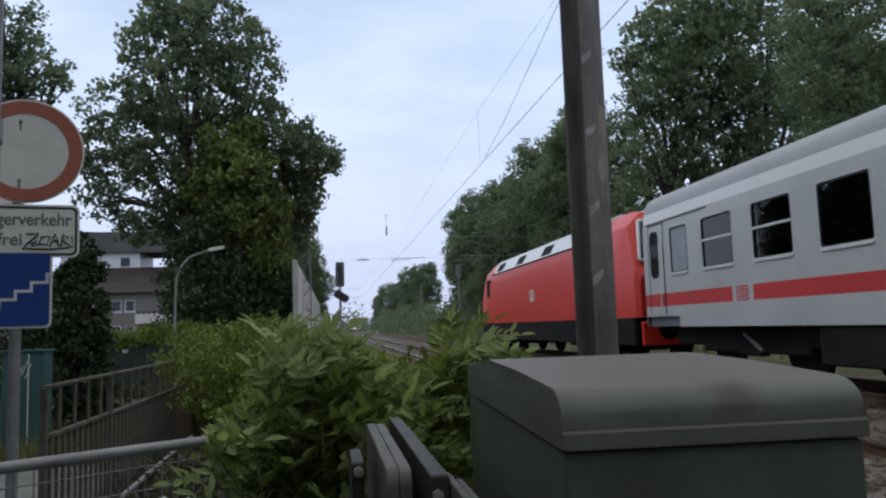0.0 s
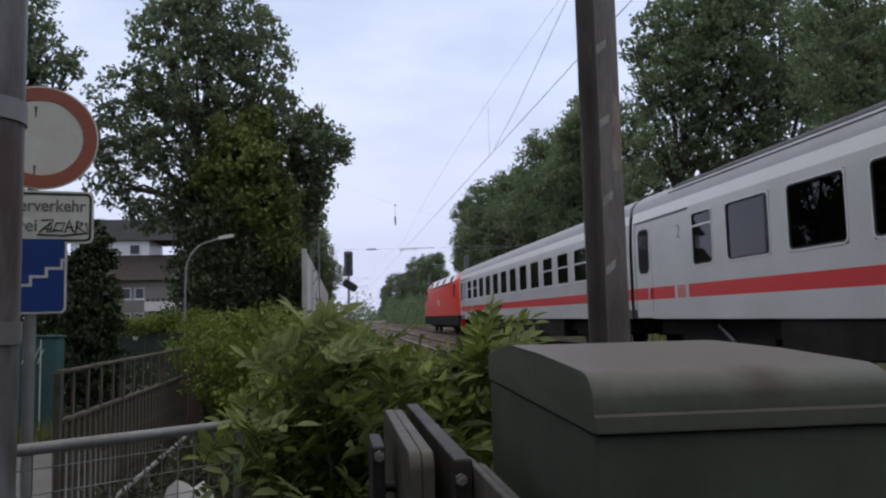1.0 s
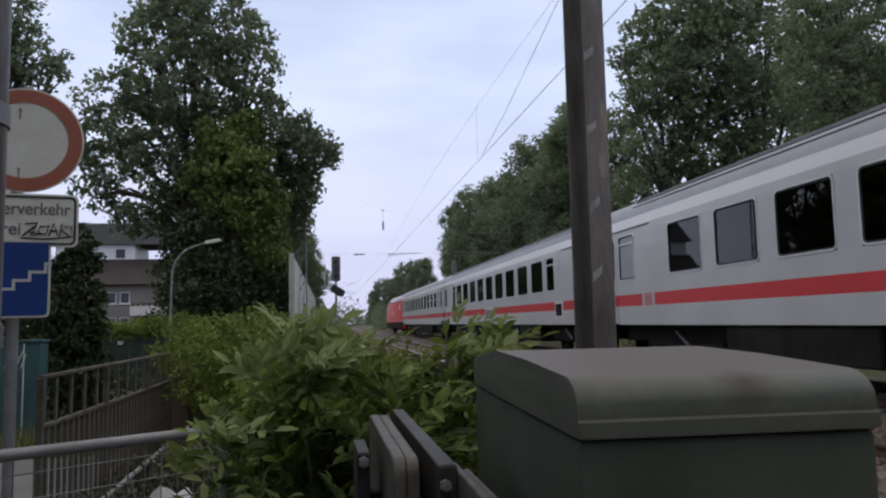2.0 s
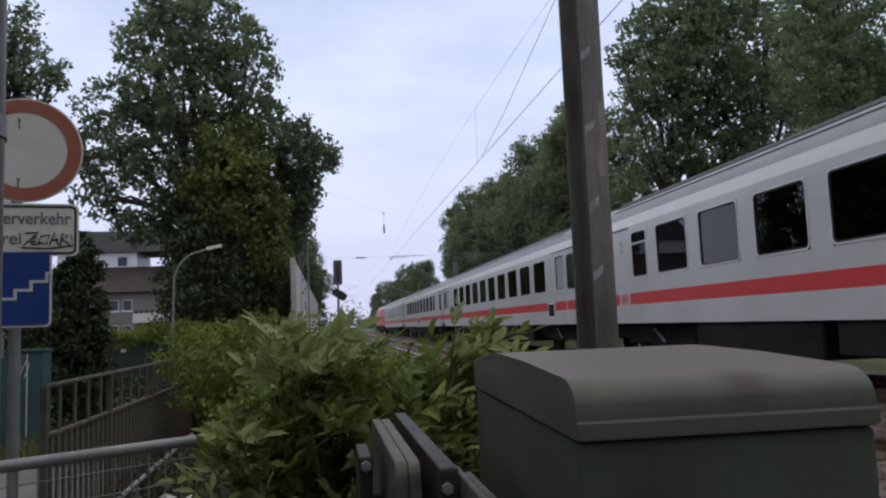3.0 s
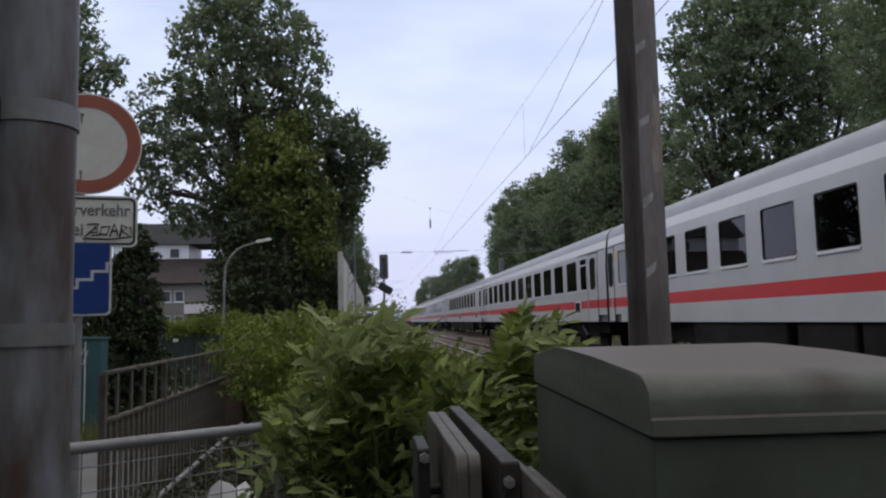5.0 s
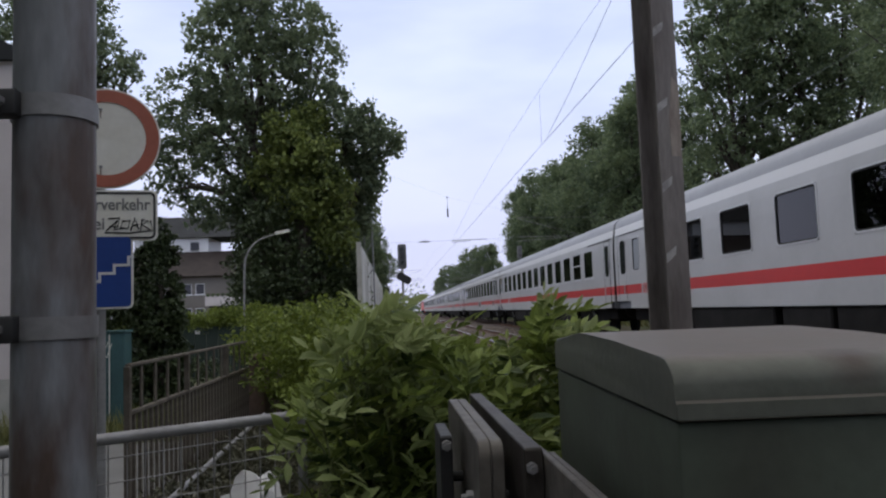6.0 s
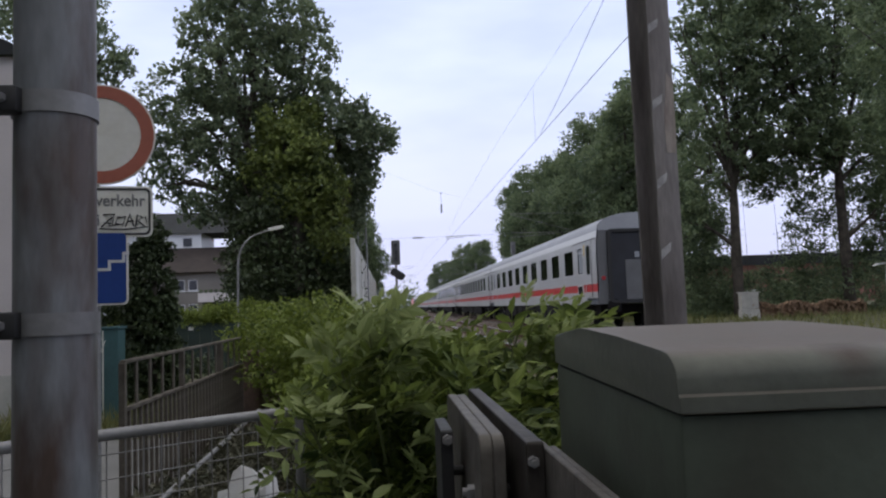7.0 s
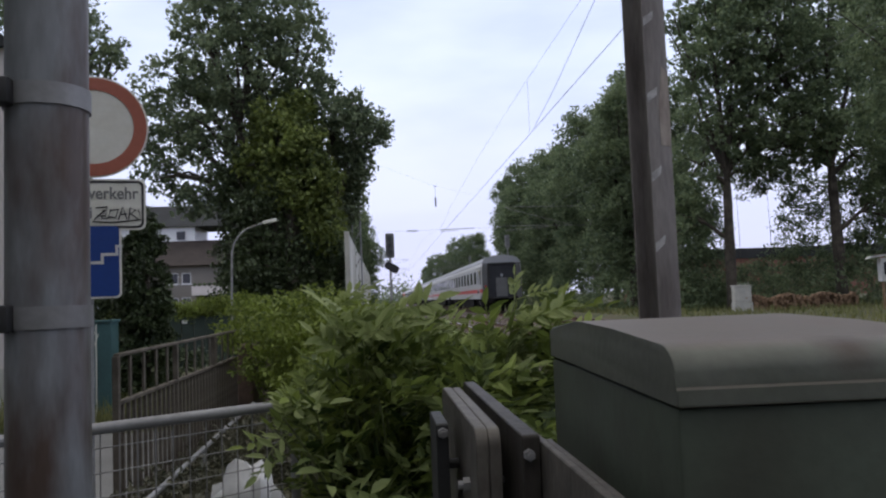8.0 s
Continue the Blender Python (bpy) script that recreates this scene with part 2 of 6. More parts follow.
def worn(m, colour, lo=0.53, hi=0.62):
    """Bare, rubbed edges where the surface is convex."""
    n, l = m.node_tree.nodes, m.node_tree.links
    b = n["Principled BSDF"]
    old = b.inputs["Base Color"].links[0].from_socket
    geo, mr, nz, mu, mx, tc = (n.new("ShaderNode" + k) for k in ("NewGeometry", "MapRange", "TexNoise", "Math", "Mix", "TexCoord"))
    mr.inputs["From Min"].default_value, mr.inputs["From Max"].default_value = lo, hi
    nz.inputs["Scale"].default_value, nz.inputs["Detail"].default_value = 30, 4
    mu.operation = "MULTIPLY"
    mx.data_type = "RGBA"
    mx.inputs["B"].default_value = (*colour, 1)
    l.new(geo.outputs["Pointiness"], mr.inputs["Value"])
    l.new(tc.outputs["Object"], nz.inputs["Vector"])
    l.new(mr.outputs["Result"], mu.inputs[0])
    l.new(nz.outputs["Fac"], mu.inputs[1])
    l.new(mu.outputs[0], mx.inputs["Factor"])
    l.new(old, mx.inputs["A"])
    l.new(mx.outputs["Result"], b.inputs["Base Color"])


def browner_upward(m, colour):
    """A browner colour, uneven by noise, on what faces up."""
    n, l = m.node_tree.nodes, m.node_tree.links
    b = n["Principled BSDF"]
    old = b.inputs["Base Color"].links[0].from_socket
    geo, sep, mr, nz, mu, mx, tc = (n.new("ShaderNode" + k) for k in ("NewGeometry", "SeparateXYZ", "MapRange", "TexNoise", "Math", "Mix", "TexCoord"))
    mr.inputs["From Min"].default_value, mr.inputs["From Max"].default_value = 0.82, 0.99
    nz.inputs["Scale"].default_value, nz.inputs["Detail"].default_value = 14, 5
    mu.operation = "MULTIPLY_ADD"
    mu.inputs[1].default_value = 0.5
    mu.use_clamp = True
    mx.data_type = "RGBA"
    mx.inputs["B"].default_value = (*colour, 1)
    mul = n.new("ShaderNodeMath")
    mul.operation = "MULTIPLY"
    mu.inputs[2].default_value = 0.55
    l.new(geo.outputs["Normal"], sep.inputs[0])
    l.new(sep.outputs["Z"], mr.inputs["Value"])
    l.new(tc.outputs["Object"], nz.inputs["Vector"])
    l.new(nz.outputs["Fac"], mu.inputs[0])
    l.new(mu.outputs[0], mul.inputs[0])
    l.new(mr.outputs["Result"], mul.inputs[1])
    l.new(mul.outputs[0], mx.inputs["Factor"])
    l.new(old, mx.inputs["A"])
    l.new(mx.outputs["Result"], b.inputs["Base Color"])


browner_upward(M_LID, (0.142, 0.112, 0.096))
worn(M_PLATE, (0.42, 0.39, 0.35), 0.53, 0.62)
stain(M_LID, (0.165, 0.012, 1.44), 0.034, (0.06, 0.04, 0.032))


# ---- builders ----
def box(bm, x0, x1, y0, y1, z0, z1, bevel=0.0, segs=2):
    r = bmesh.ops.create_cube(bm, size=1.0)
    vs = r["verts"]
    bmesh.ops.transform(bm, matrix=Matrix.LocRotScale(((x0 + x1) / 2, (y0 + y1) / 2, (z0 + z1) / 2), None, (x1 - x0, y1 - y0, z1 - z0)), verts=vs)
    if bevel:
        es = list({e for v in vs for e in v.link_edges})
        bmesh.ops.bevel(bm, geom=es, offset=bevel, segments=segs, profile=0.5, affect="EDGES")


def rod(bm, p0, p1, r, segs=10, r2=None, caps=True):
    a, b = Vector(p0), Vector(p1)
    d = b - a
    m = Matrix.Translation((a + b) / 2) @ d.to_track_quat("Z", "Y").to_matrix().to_4x4()
    bmesh.ops.create_cone(bm, cap_ends=caps, segments=segs, radius1=r, radius2=r if r2 is None else r2, depth=d.length, matrix=m)


def tube(bm, pts, r, segs=8, r2=None):
    """A bent tube through pts, tapering from r to r2."""
    r2 = r if r2 is None else r2
    pts = [Vector(p) for p in pts]
    rings = []
    for i, p in enumerate(pts):
        d = (pts[min(i + 1, len(pts) - 1)] - pts[max(i - 1, 0)]).normalized()
        q = d.to_track_quat("Z", "Y")
        rr = r + (r2 - r) * i / (len(pts) - 1)
        rings.append([bm.verts.new(p + q @ Vector((rr * math.cos(a), rr * math.sin(a), 0))) for a in (2 * math.pi * k / segs for k in range(segs))])
    for u, v in zip(rings, rings[1:]):
        for k in range(segs):
            bm.faces.new((u[k], u[(k + 1) % segs], v[(k + 1) % segs], v[k]))
    bm.faces.new(rings[0][::-1])
    bm.faces.new(rings[-1])


def prism(bm, prof, c0, c1, axis="y", closed=True):
    """Extrudes a profile of (a, b) along an axis: x: (y, z); y: (x, z); z: (x, y)."""
    put = {"x": lambda a, b, c: (c, a, b), "y": lambda a, b, c: (a, c, b), "z": lambda a, b, c: (a, b, c)}[axis]
    u = [bm.verts.new(put(a, b, c0)) for a, b in prof]
    v = [bm.verts.new(put(a, b, c1)) for a, b in prof]
    n = len(prof)
    for k in range(n if closed else n - 1):
        bm.faces.new((u[k], u[(k + 1) % n], v[(k + 1) % n], v[k]))
    if closed:
        bm.faces.new(u[::-1])
        bm.faces.new(v)


def part(name, bm, material, parent=None, label="", smooth=True, angle=35):
    bmesh.ops.recalc_face_normals(bm, faces=bm.faces)
    me = bpy.data.meshes.new(name)
    bm.to_mesh(me)
    bm.free()
    me.materials.append(material)
    if smooth:
        me.polygons.foreach_set("use_smooth", [True] * len(me.polygons))
        me.set_sharp_from_angle(angle=radians(angle))
    ob = new(name, me)
    if parent:
        ob.parent = parent
    if label:
        tagged(ob, label)
    return ob


def share(ob, parent, m=None):
    """Another piece on the same mesh."""
    o = new(ob.name.split(".")[0], ob.data)
    o.parent = parent
    if m is not None:
        o.matrix_basis = m
    if ob.get("label"):
        o["label"] = ob["label"]
    return o


def thing(name, m, label, category, group="", kind=""):
    ob = new(name)
    ob.empty_display_size = 0.2
    ob.matrix_basis = m
    return tagged(ob, label, category, group, kind)


def raw(name, verts, faces, material, parent=None, smooth=False):
    me = bpy.data.meshes.new(name)
    me.from_pydata(verts, [], faces)
    me.materials.append(material)
    if smooth:
        me.polygons.foreach_set("use_smooth", [True] * len(me.polygons))
    ob = new(name, me)
    if parent:
        ob.parent = parent
    return ob


def leaves(rng, centres, size, up=0.4, spread=0.35, width=0.55):
    """Folded leaves at the centres: vertices and faces."""
    n = len(centres)
    d = rng.normal(size=(n, 3))
    d[:, 2] -= 0.25
    d /= np.linalg.norm(d, axis=1)[:, None]
    nn = rng.normal(size=(n, 3)) + np.array([0, 0, up * 3])
    s = np.cross(nn, d)
    s /= np.linalg.norm(s, axis=1)[:, None] + 1e-9
    nn = np.cross(d, s)
    ln = size * (1 + spread * rng.uniform(-1, 1, n))[:, None]
    c = np.asarray(centres)
    v = np.empty((n, 4, 3))
    v[:, 0] = c - d * ln * 0.5
    v[:, 1] = c + s * ln * width * 0.5 + nn * ln * 0.1
    v[:, 2] = c + d * ln * 0.5 - nn * ln * 0.12
    v[:, 3] = c - s * ln * width * 0.5 + nn * ln * 0.1
    k = np.arange(n)[:, None] * 4
    f = np.concatenate([k + [0, 1, 2], k + [0, 2, 3]])
    return v.reshape(-1, 3).tolist(), f.tolist()


def crown_points(rng, blobs, n, clump=0.42, per=22, fill=0.35):
    """Leaf places in clumps over ellipsoids (x, y, z, rx, ry, rz), with an uneven outline and gaps."""
    b = np.array(blobs, float)
    w = (b[:, 3] * b[:, 4] + b[:, 4] * b[:, 5] + b[:, 3] * b[:, 5])
    m = max(n // per, 1)
    i = rng.choice(len(b), m, p=w / w.sum())
    d = rng.normal(size=(m, 3))
    d /= np.linalg.norm(d, axis=1)[:, None]
    rad = np.where(rng.random(m) < fill, rng.uniform(0.35, 0.9, m), rng.uniform(0.86, 1.1, m))
    c = b[i, :3] + d * b[i, 3:] * rad[:, None]
    k = rng.integers(0, m, n)
    return c[k] + np.clip(rng.normal(size=(n, 3)), -1.3, 1.3) * clump * rng.uniform(0.4, 1.2, (n, 1)) * np.array([1, 1, 0.7])


def tree(name, m, label, blobs, n, size, material, seed, trunk=0.28, fork=3.0, group="", clump=0.42, fill=0.35, per=34):
    """A tapered trunk with limbs to every blob, and a crown of leaf clumps."""
    rng = np.random.default_rng(seed)
    t = thing(name, m, label, "tree", group)
    bm = bmesh.new()
    tube(bm, [(0, 0, -0.3), (0.03, 0.02, fork * 0.5), (0.05, -0.05, fork), (0.1, 0.0, fork * 1.5)], trunk, 10, trunk * 0.6)
    for b in blobs:
        p = Vector((0.05, -0.03, min(fork * 1.25, max(b[2] - 0.8, fork * 0.6))))
        q = Vector(b[:3]) + Vector((0, 0, b[5] * 0.4))
        mid = p.lerp(q, 0.5) + Vector((rng.uniform(-0.3, 0.3), rng.uniform(-0.3, 0.3), 0.25))
        tube(bm, [p, mid, q], trunk * 0.42, 6, 0.03)
        for _ in range(3):
            e = Vector(b[:3]) + Vector((rng.uniform(-1, 1) * b[3], rng.uniform(-1, 1) * b[4], rng.uniform(-0.6, 0.9) * b[5])) * 0.85
            tube(bm, [mid, mid.lerp(e, 0.55) + Vector((0, 0, 0.2)), e], trunk * 0.2, 5, 0.015)
    part("trunk", bm, M_BARK, t)
    v, f = leaves(rng, crown_points(rng, blobs, n, clump, per, fill), size, width=0.75)
    raw("crown", v, f, material, t)
    return t


RAIL_Z = 0.35
NEAR_X, TRAIN_X = 4.07, 8.36

# ---- ground, road and tracks ----
bm = bmesh.new()
XS = [-600, -60, -12, -3, 0.2, 1.4, 2.0, 10.6, 11.4, 14, 30, 90, 600]
ZS = [0.0, 0.0, 0.0, 0.0, 0.0, 0.02, 0.14, 0.14, 0.3, 0.38, 0.4, 0.4, 0.4]
YS = [-300, -20, 0, 5, 10, 20, 40, 80, 160, 400, 1500]
grid = [[bm.verts.new((x, y, z)) for x, z in zip(XS, ZS)] for y in YS]
for r0, r1 in zip(grid, grid[1:]):
    for k in range(len(XS) - 1):
        bm.faces.new((r0[k], r0[k + 1], r1[k + 1], r1[k]))
tagged(part("ground", bm, M_EARTH, smooth=False), "grassy earth ground beside the railway", "ground", kind="structure")

bm = bmesh.new()
prism(bm, [(-9.0, 0.004), (1.0, 0.004), (1.0, -0.1), (-9.0, -0.1)], -9.0, 3.2)
prism(bm, [(-6.5, 0.006), (-1.9, 0.006), (-1.9, -0.1), (-6.5, -0.1)], 3.2, 9.6)
tagged(part("road", bm, M_ASPHALT, smooth=False), "worn pale grey asphalt path by the crossing", "road", kind="structure")

bm = bmesh.new()
prism(bm, [(1.75, 0.08), (2.45, RAIL_Z - 0.17), (10.0, RAIL_Z - 0.17), (10.9, 0.2), (10.9, 0.0), (1.75, 0.0)], -40, 420)
tagged(part("ballast_bed", bm, M_BALLAST, smooth=False), "brown stone ballast bed under the two tracks", "ballast", kind="structure")
rng = np.random.default_rng(5)
cs = np.c_[rng.uniform(1.9, 10.6, 9000), 2.5 + 45 * rng.random(9000) ** 1.7, np.full(9000, RAIL_Z - 0.16)]
cs[:, 2] -= np.clip((2.45 - cs[:, 0]) * 0.15, 0, 1) + np.clip((cs[:, 0] - 10.0) * 0.1, 0, 1)
vs, fs = [], []
for c in cs:
    r = rng.uniform(0.02, 0.045)
    k = len(vs)
    vs += [tuple(c + r * np.array(o) * rng.uniform(0.7, 1.3, 3)) for o in ((-1, -1, 0), (1, -1, 0), (1, 1, 0), (-1, 1, 0), (0, 0, 1.1))]
    fs += [(k, k + 1, k + 4), (k + 1, k + 2, k + 4), (k + 2, k + 3, k + 4), (k + 3, k, k + 4)]
tagged(raw("ballast_stones", vs, fs, M_BALLAST), "loose brown ballast stones between the rails", "ballast", kind="stuff")


def track(x, label):
    t = thing("railway_track", pose(x, 0, 0), label, "railway track", "railway tracks", kind="structure")
    bm = bmesh.new()
    box(bm, -1.3, 1.3, -0.13, 0.13, RAIL_Z - 0.3, RAIL_Z - 0.155, 0.02, 1)
    first = part("sleeper", bm, M_SLEEPER, t)
    first.matrix_basis = pose(0, 2.0, 0)
    for k in range(1, 120):
        share(first, t, pose(0, 2.0 + 0.6 * k, 0))
    for sx in (-0.75, 0.75):
        bm = bmesh.new()
        w = RAIL_Z - 0.155
        prism(bm, [(sx - 0.07, w), (sx + 0.07, w), (sx + 0.07, w + 0.015), (sx + 0.01, w + 0.03), (sx + 0.01, w + 0.11), (sx + 0.035, w + 0.12),
                   (sx + 0.035, RAIL_Z - 0.004), (sx - 0.035, RAIL_Z - 0.004), (sx - 0.035, w + 0.12), (sx - 0.01, w + 0.11), (sx - 0.01, w + 0.03), (sx - 0.07, w + 0.015)], -40, 420)
        rail = part("rail", bm, M_RAIL, t, smooth=False)
        bm = bmesh.new()
        box(bm, sx - 0.03, sx + 0.03, -40, 420, RAIL_Z - 0.004, RAIL_Z)
        part("rail_head", bm, M_RAILTOP, rail, "polished running surface", smooth=False)
    return t


track(NEAR_X, "empty railway track with rusty rails on concrete sleepers")
track(TRAIN_X, "railway track with polished rails under the passing train")


# ---- the train ----
CL, CH = 26.4, 4.05       # coach length over buffers, height over rail
BODY0, BODY1 = 0.1, 26.3


def skin(z):
    """Half width of the coach side at height z over rail."""
    return 1.405 if z < 2.7 else 1.405 - 0.055 * ((z - 2.7) / 0.75) ** 2


def side_strip(bm, s, y0, y1, z0, z1, t=0.05, out=0.0, steps=1):
    zs = [z0 + (z1 - z0) * k / steps for k in range(steps + 1)]
    prof = [(s * (skin(z) + out), z) for z in zs] + [(s * (skin(z) - t), z) for z in reversed(zs)]
    prism(bm, prof, y0, y1)


def rounded(y0, y1, z0, z1, r, n=4):
    pts = []
    for cy, cz, a0 in ((y1 - r, z1 - r, 0), (y0 + r, z1 - r, 90), (y0 + r, z0 + r, 180), (y1 - r, z0 + r, 270)):
        pts += [(cy + r * math.cos(radians(a0 + 90 * k / n)), cz + r * math.sin(radians(a0 + 90 * k / n))) for k in range(n + 1)]
    return pts


def ring(bm, outer, inner, x0, x1):
    """A frame between two outlines of equal count, from x0 to x1."""
    L = [[bm.verts.new((x, y, z)) for y, z in o] for x, o in ((x0, outer), (x0, inner), (x1, inner), (x1, outer))]
    n = len(outer)
    for a, b in ((0, 1), (1, 2), (2, 3), (3, 0)):
        for k in range(n):
            bm.faces.new((L[a][k], L[a][(k + 1) % n], L[b][(k + 1) % n], L[b][k]))


STRIPE = (1.415, 1.68)    # red waist stripe, heights over rail
SILL, BAND = 0.985, 3.25   # lower edge of the side wall, lower edge of the white cantrail band


def coach_window(parent, s, y0, y1, z0, z1, style, sash, glass):
    """Frame in the wall's opening, the tinted pane set back in it, a cross bar where it opens."""
    bm = bmesh.new()
    x = s * 1.409
    if style == "sealed":
        ring(bm, rounded(y0, y1, z0, z1, 0.1), rounded(y0 + 0.026, y1 - 0.026, z0 + 0.026, z1 - 0.026, 0.085), s * 1.416, s * 1.345)
    else:
        ring(bm, rounded(y0, y1, z0, z1, 0.05), rounded(y0 + 0.016, y1 - 0.016, z0 + 0.03, z1 - 0.012, 0.045), x, s * 1.345)
        box(bm, min(x, s * 1.43), max(x, s * 1.43), y0 + 0.03, y1 - 0.03, z0 - 0.03, z0 + 0.012, 0.005, 1)
    win = part("window", bm, M_FRAME, parent)
    if sash:
        bm = bmesh.new()
        zb = z0 + (z1 - z0) * sash
        box(bm, min(s * 1.412, s * 1.355), max(s * 1.412, s * 1.355), y0 + 0.02, y1 - 0.02, zb - 0.022, zb + 0.022, 0.006, 1)
        part("sash_bar", bm, M_FRAME, win)
    bm = bmesh.new()
    m = 0.024 if style == "sealed" else 0.014
    ring(bm, rounded(y0 + m, y1 - m, z0 + m, z1 - m, 0.08), rounded(y0 + m + 0.03, y1 - m - 0.03, z0 + m + 0.03, z1 - m - 0.03, 0.06), s * 1.408, s * 1.35)
    part("seal", bm, M_RUBBER, win, "black rubber seal")
    bm = bmesh.new()
    box(bm, min(s * 1.388, s * 1.38), max(s * 1.388, s * 1.38), y0 + 0.03, y1 - 0.03, z0 + 0.03, z1 - 0.03)
    part("pane", bm, glass, win, "pale frosted pane" if glass is M_FROST else "dark tinted glass pane", smooth=False)


def number_on(parent, body, y):
    """The class number beside the door, in the built-in font."""
    cu = bpy.data.curves.new("class_number", "FONT")
    cu.body, cu.size, cu.align_x, cu.align_y, cu.extrude, cu.offset = body, 0.4, "CENTER", "CENTER", 0.001, -0.004
    o = new("tmp", cu)
    me = bpy.data.meshes.new_from_object(o.evaluated_get(bpy.context.evaluated_depsgraph_get()))
    bpy.data.objects.remove(o)
    me.materials.append(M_T_NUMBER)
    n = new("class_number", me)
    n.parent = parent
    n.matrix_basis = Matrix.Translation((-1.409, y, 2.78)) @ Matrix(((0, 0, -1, 0), (-1, 0, 0, 0), (0, 1, 0, 0), (0, 0, 0, 1)))


def coach(label, windows, doors, vents, style, logo, numbers=(), ribs=True, lift=1.05, wz=(2.02, 3.09)):
    """An intercity coach. Places along it are metres from its rear end. windows: (y0, y1, sash, frosted); doors: (y0, y1, pane0, pane1);
    vents: (y0, y1, z0, z1); logo: (y0, y1); lift: length of the raised skirt at each end."""
    t = thing("railway_coach", pose(TRAIN_X, 0, RAIL_Z), label, "railway coach", "coaches of the train")
    z0, z1 = wz
    opens = sorted(windows)
    s0, s1 = STRIPE
    for s in (-1, 1):
        bm = bmesh.new()
        side_strip(bm, s, BODY0, BODY0 + lift, 1.2, s0)
        side_strip(bm, s, BODY0 + lift, BODY1 - lift, SILL, s0)
        side_strip(bm, s, BODY1 - lift, BODY1, 1.2, s0)
        side_strip(bm, s, BODY0, BODY1, s1, z0)
        side_strip(bm, s, BODY0, BODY1, z1, BAND, steps=2)
        edge = BODY0
        for y0, y1, _, _ in opens:
            side_strip(bm, s, edge, y0 + 0.012, z0, z1, steps=3)
            edge = y1 - 0.012
        side_strip(bm, s, edge, BODY1, z0, z1, steps=3)
        part("side_wall", bm, M_T_WHITE, t, smooth=False)
        # the stripe stops at the emblem and at the large vents
        cuts = sorted([logo] + [(v[0] - 0.1, v[1] + 0.1) for v in vents]) if s < 0 else []
        bm, a = bmesh.new(), BODY0
        for c0, c1 in cuts:
            side_strip(bm, s, a, c0, s0, s1)
            gap = bmesh.new()
            side_strip(gap, s, c0, c1, s0, s1)
            gap = part("stripe_gap", gap, M_T_WHITE, t, "light field that interrupts the red stripe", smooth=False)
            if (c0, c1) == logo:
                bx = gap
            a = c1
        side_strip(bm, s, a, BODY1, s0, s1)
        part("stripe", bm, M_T_RED, t, "traffic red waist stripe", smooth=False)
        if s < 0:
            c = (logo[0] + logo[1]) / 2
            bm = bmesh.new()
            ring(bm, rounded(c - 0.19, c + 0.19, s0 + 0.005, s1 - 0.005, 0.03), rounded(c - 0.165, c + 0.165, s0 + 0.03, s1 - 0.03, 0.02), -1.409, -1.404)
            for dy in (-0.07, 0.07):
                ring(bm, rounded(c + dy - 0.055, c + dy + 0.055, s0 + 0.05, s1 - 0.05, 0.02), rounded(c + dy - 0.025, c + dy + 0.025, s0 + 0.08, s1 - 0.08, 0.012), -1.409, -1.404)
            part("emblem", bm, M_T_RED, bx, "small red boxed emblem")
            for y0, y1, v0, v1 in vents:
                bm = bmesh.new()
                ring(bm, rounded(y0 - 0.04, y1 + 0.04, v0 - 0.04, v1 + 0.04, 0.03), rounded(y0, y1, v0, v1, 0.02), -1.425, -1.40)
                gr = part("vent_grille", bm, M_T_BAND, t, "framed ventilation grille")
                small = y1 - y0 < 1.0
                bm = bmesh.new()
                box(bm, -1.4115, -1.4065, y0, y1, v0, v1)
                part("backing", bm, M_T_DARK if small else M_T_VENT, gr)
                n = 7 if small else 9
                for k in range(n):
                    bm = bmesh.new()
                    z = v0 + (v1 - v0) * (k + 0.5) / n
                    prism(bm, [(-1.4225, z - 0.008), (-1.4225, z - 0.002), (-1.412, z + 0.018), (-1.412, z + 0.008)], y0, y1)
                    part("slat", bm, M_T_GREY if small else M_T_VENT, gr, smooth=False)
        bm = bmesh.new()
        side_strip(bm, s, BODY0, BODY1, BAND, 3.47, steps=2)
        part("cantrail_band", bm, M_T_BAND, t, "white band below the roof edge", smooth=False)
        for y0, y1, sash, frosted in opens:
            coach_window(t, s, y0, y1, z0, z1, style, sash, M_FROST if frosted else M_GLASS)
        for y0, y1, p0, p1 in doors:
            low = 1.24 if lift > 1.3 or p0 < 0 else SILL + 0.02
            bm = bmesh.new()
            side_strip(bm, s, y0, y1, low, s0 - 0.002, t=0.0, out=0.01)
            side_strip(bm, s, y0, y1, s1 + 0.002, 3.16, t=0.0, out=0.01, steps=3)
            d = part("door", bm, M_T_WHITE, t, smooth=False)
            bm = bmesh.new()
            side_strip(bm, s, y0, y1, s0 - 0.002, s1 + 0.002, t=0.0, out=0.01)
            part("door_stripe", bm, M_T_RED, d, smooth=False)
            bm = bmesh.new()
            for yy in (y0 - 0.03, y1) if style == "plain" else ((y0 - 0.03,) if y0 < 13 else (y1,)):
                side_strip(bm, s, yy, yy + 0.03, low, 3.17, t=0.0, out=0.0125, steps=3)
            if style == "plain":
                side_strip(bm, s, y0 - 0.03, y1 + 0.03, 3.16, 3.185, t=0.0, out=0.0125)
            part("door_seal", bm, M_RUBBER, d, smooth=False)
            bm = bmesh.new()
            ring(bm, rounded(p0 - 0.035, p1 + 0.035, 2.015, 3.035, 0.15), rounded(p0, p1, 2.05, 3.0, 0.12), s * 1.40, s * 1.421)
            part("pane_seal", bm, M_RUBBER, d)
            bm = bmesh.new()
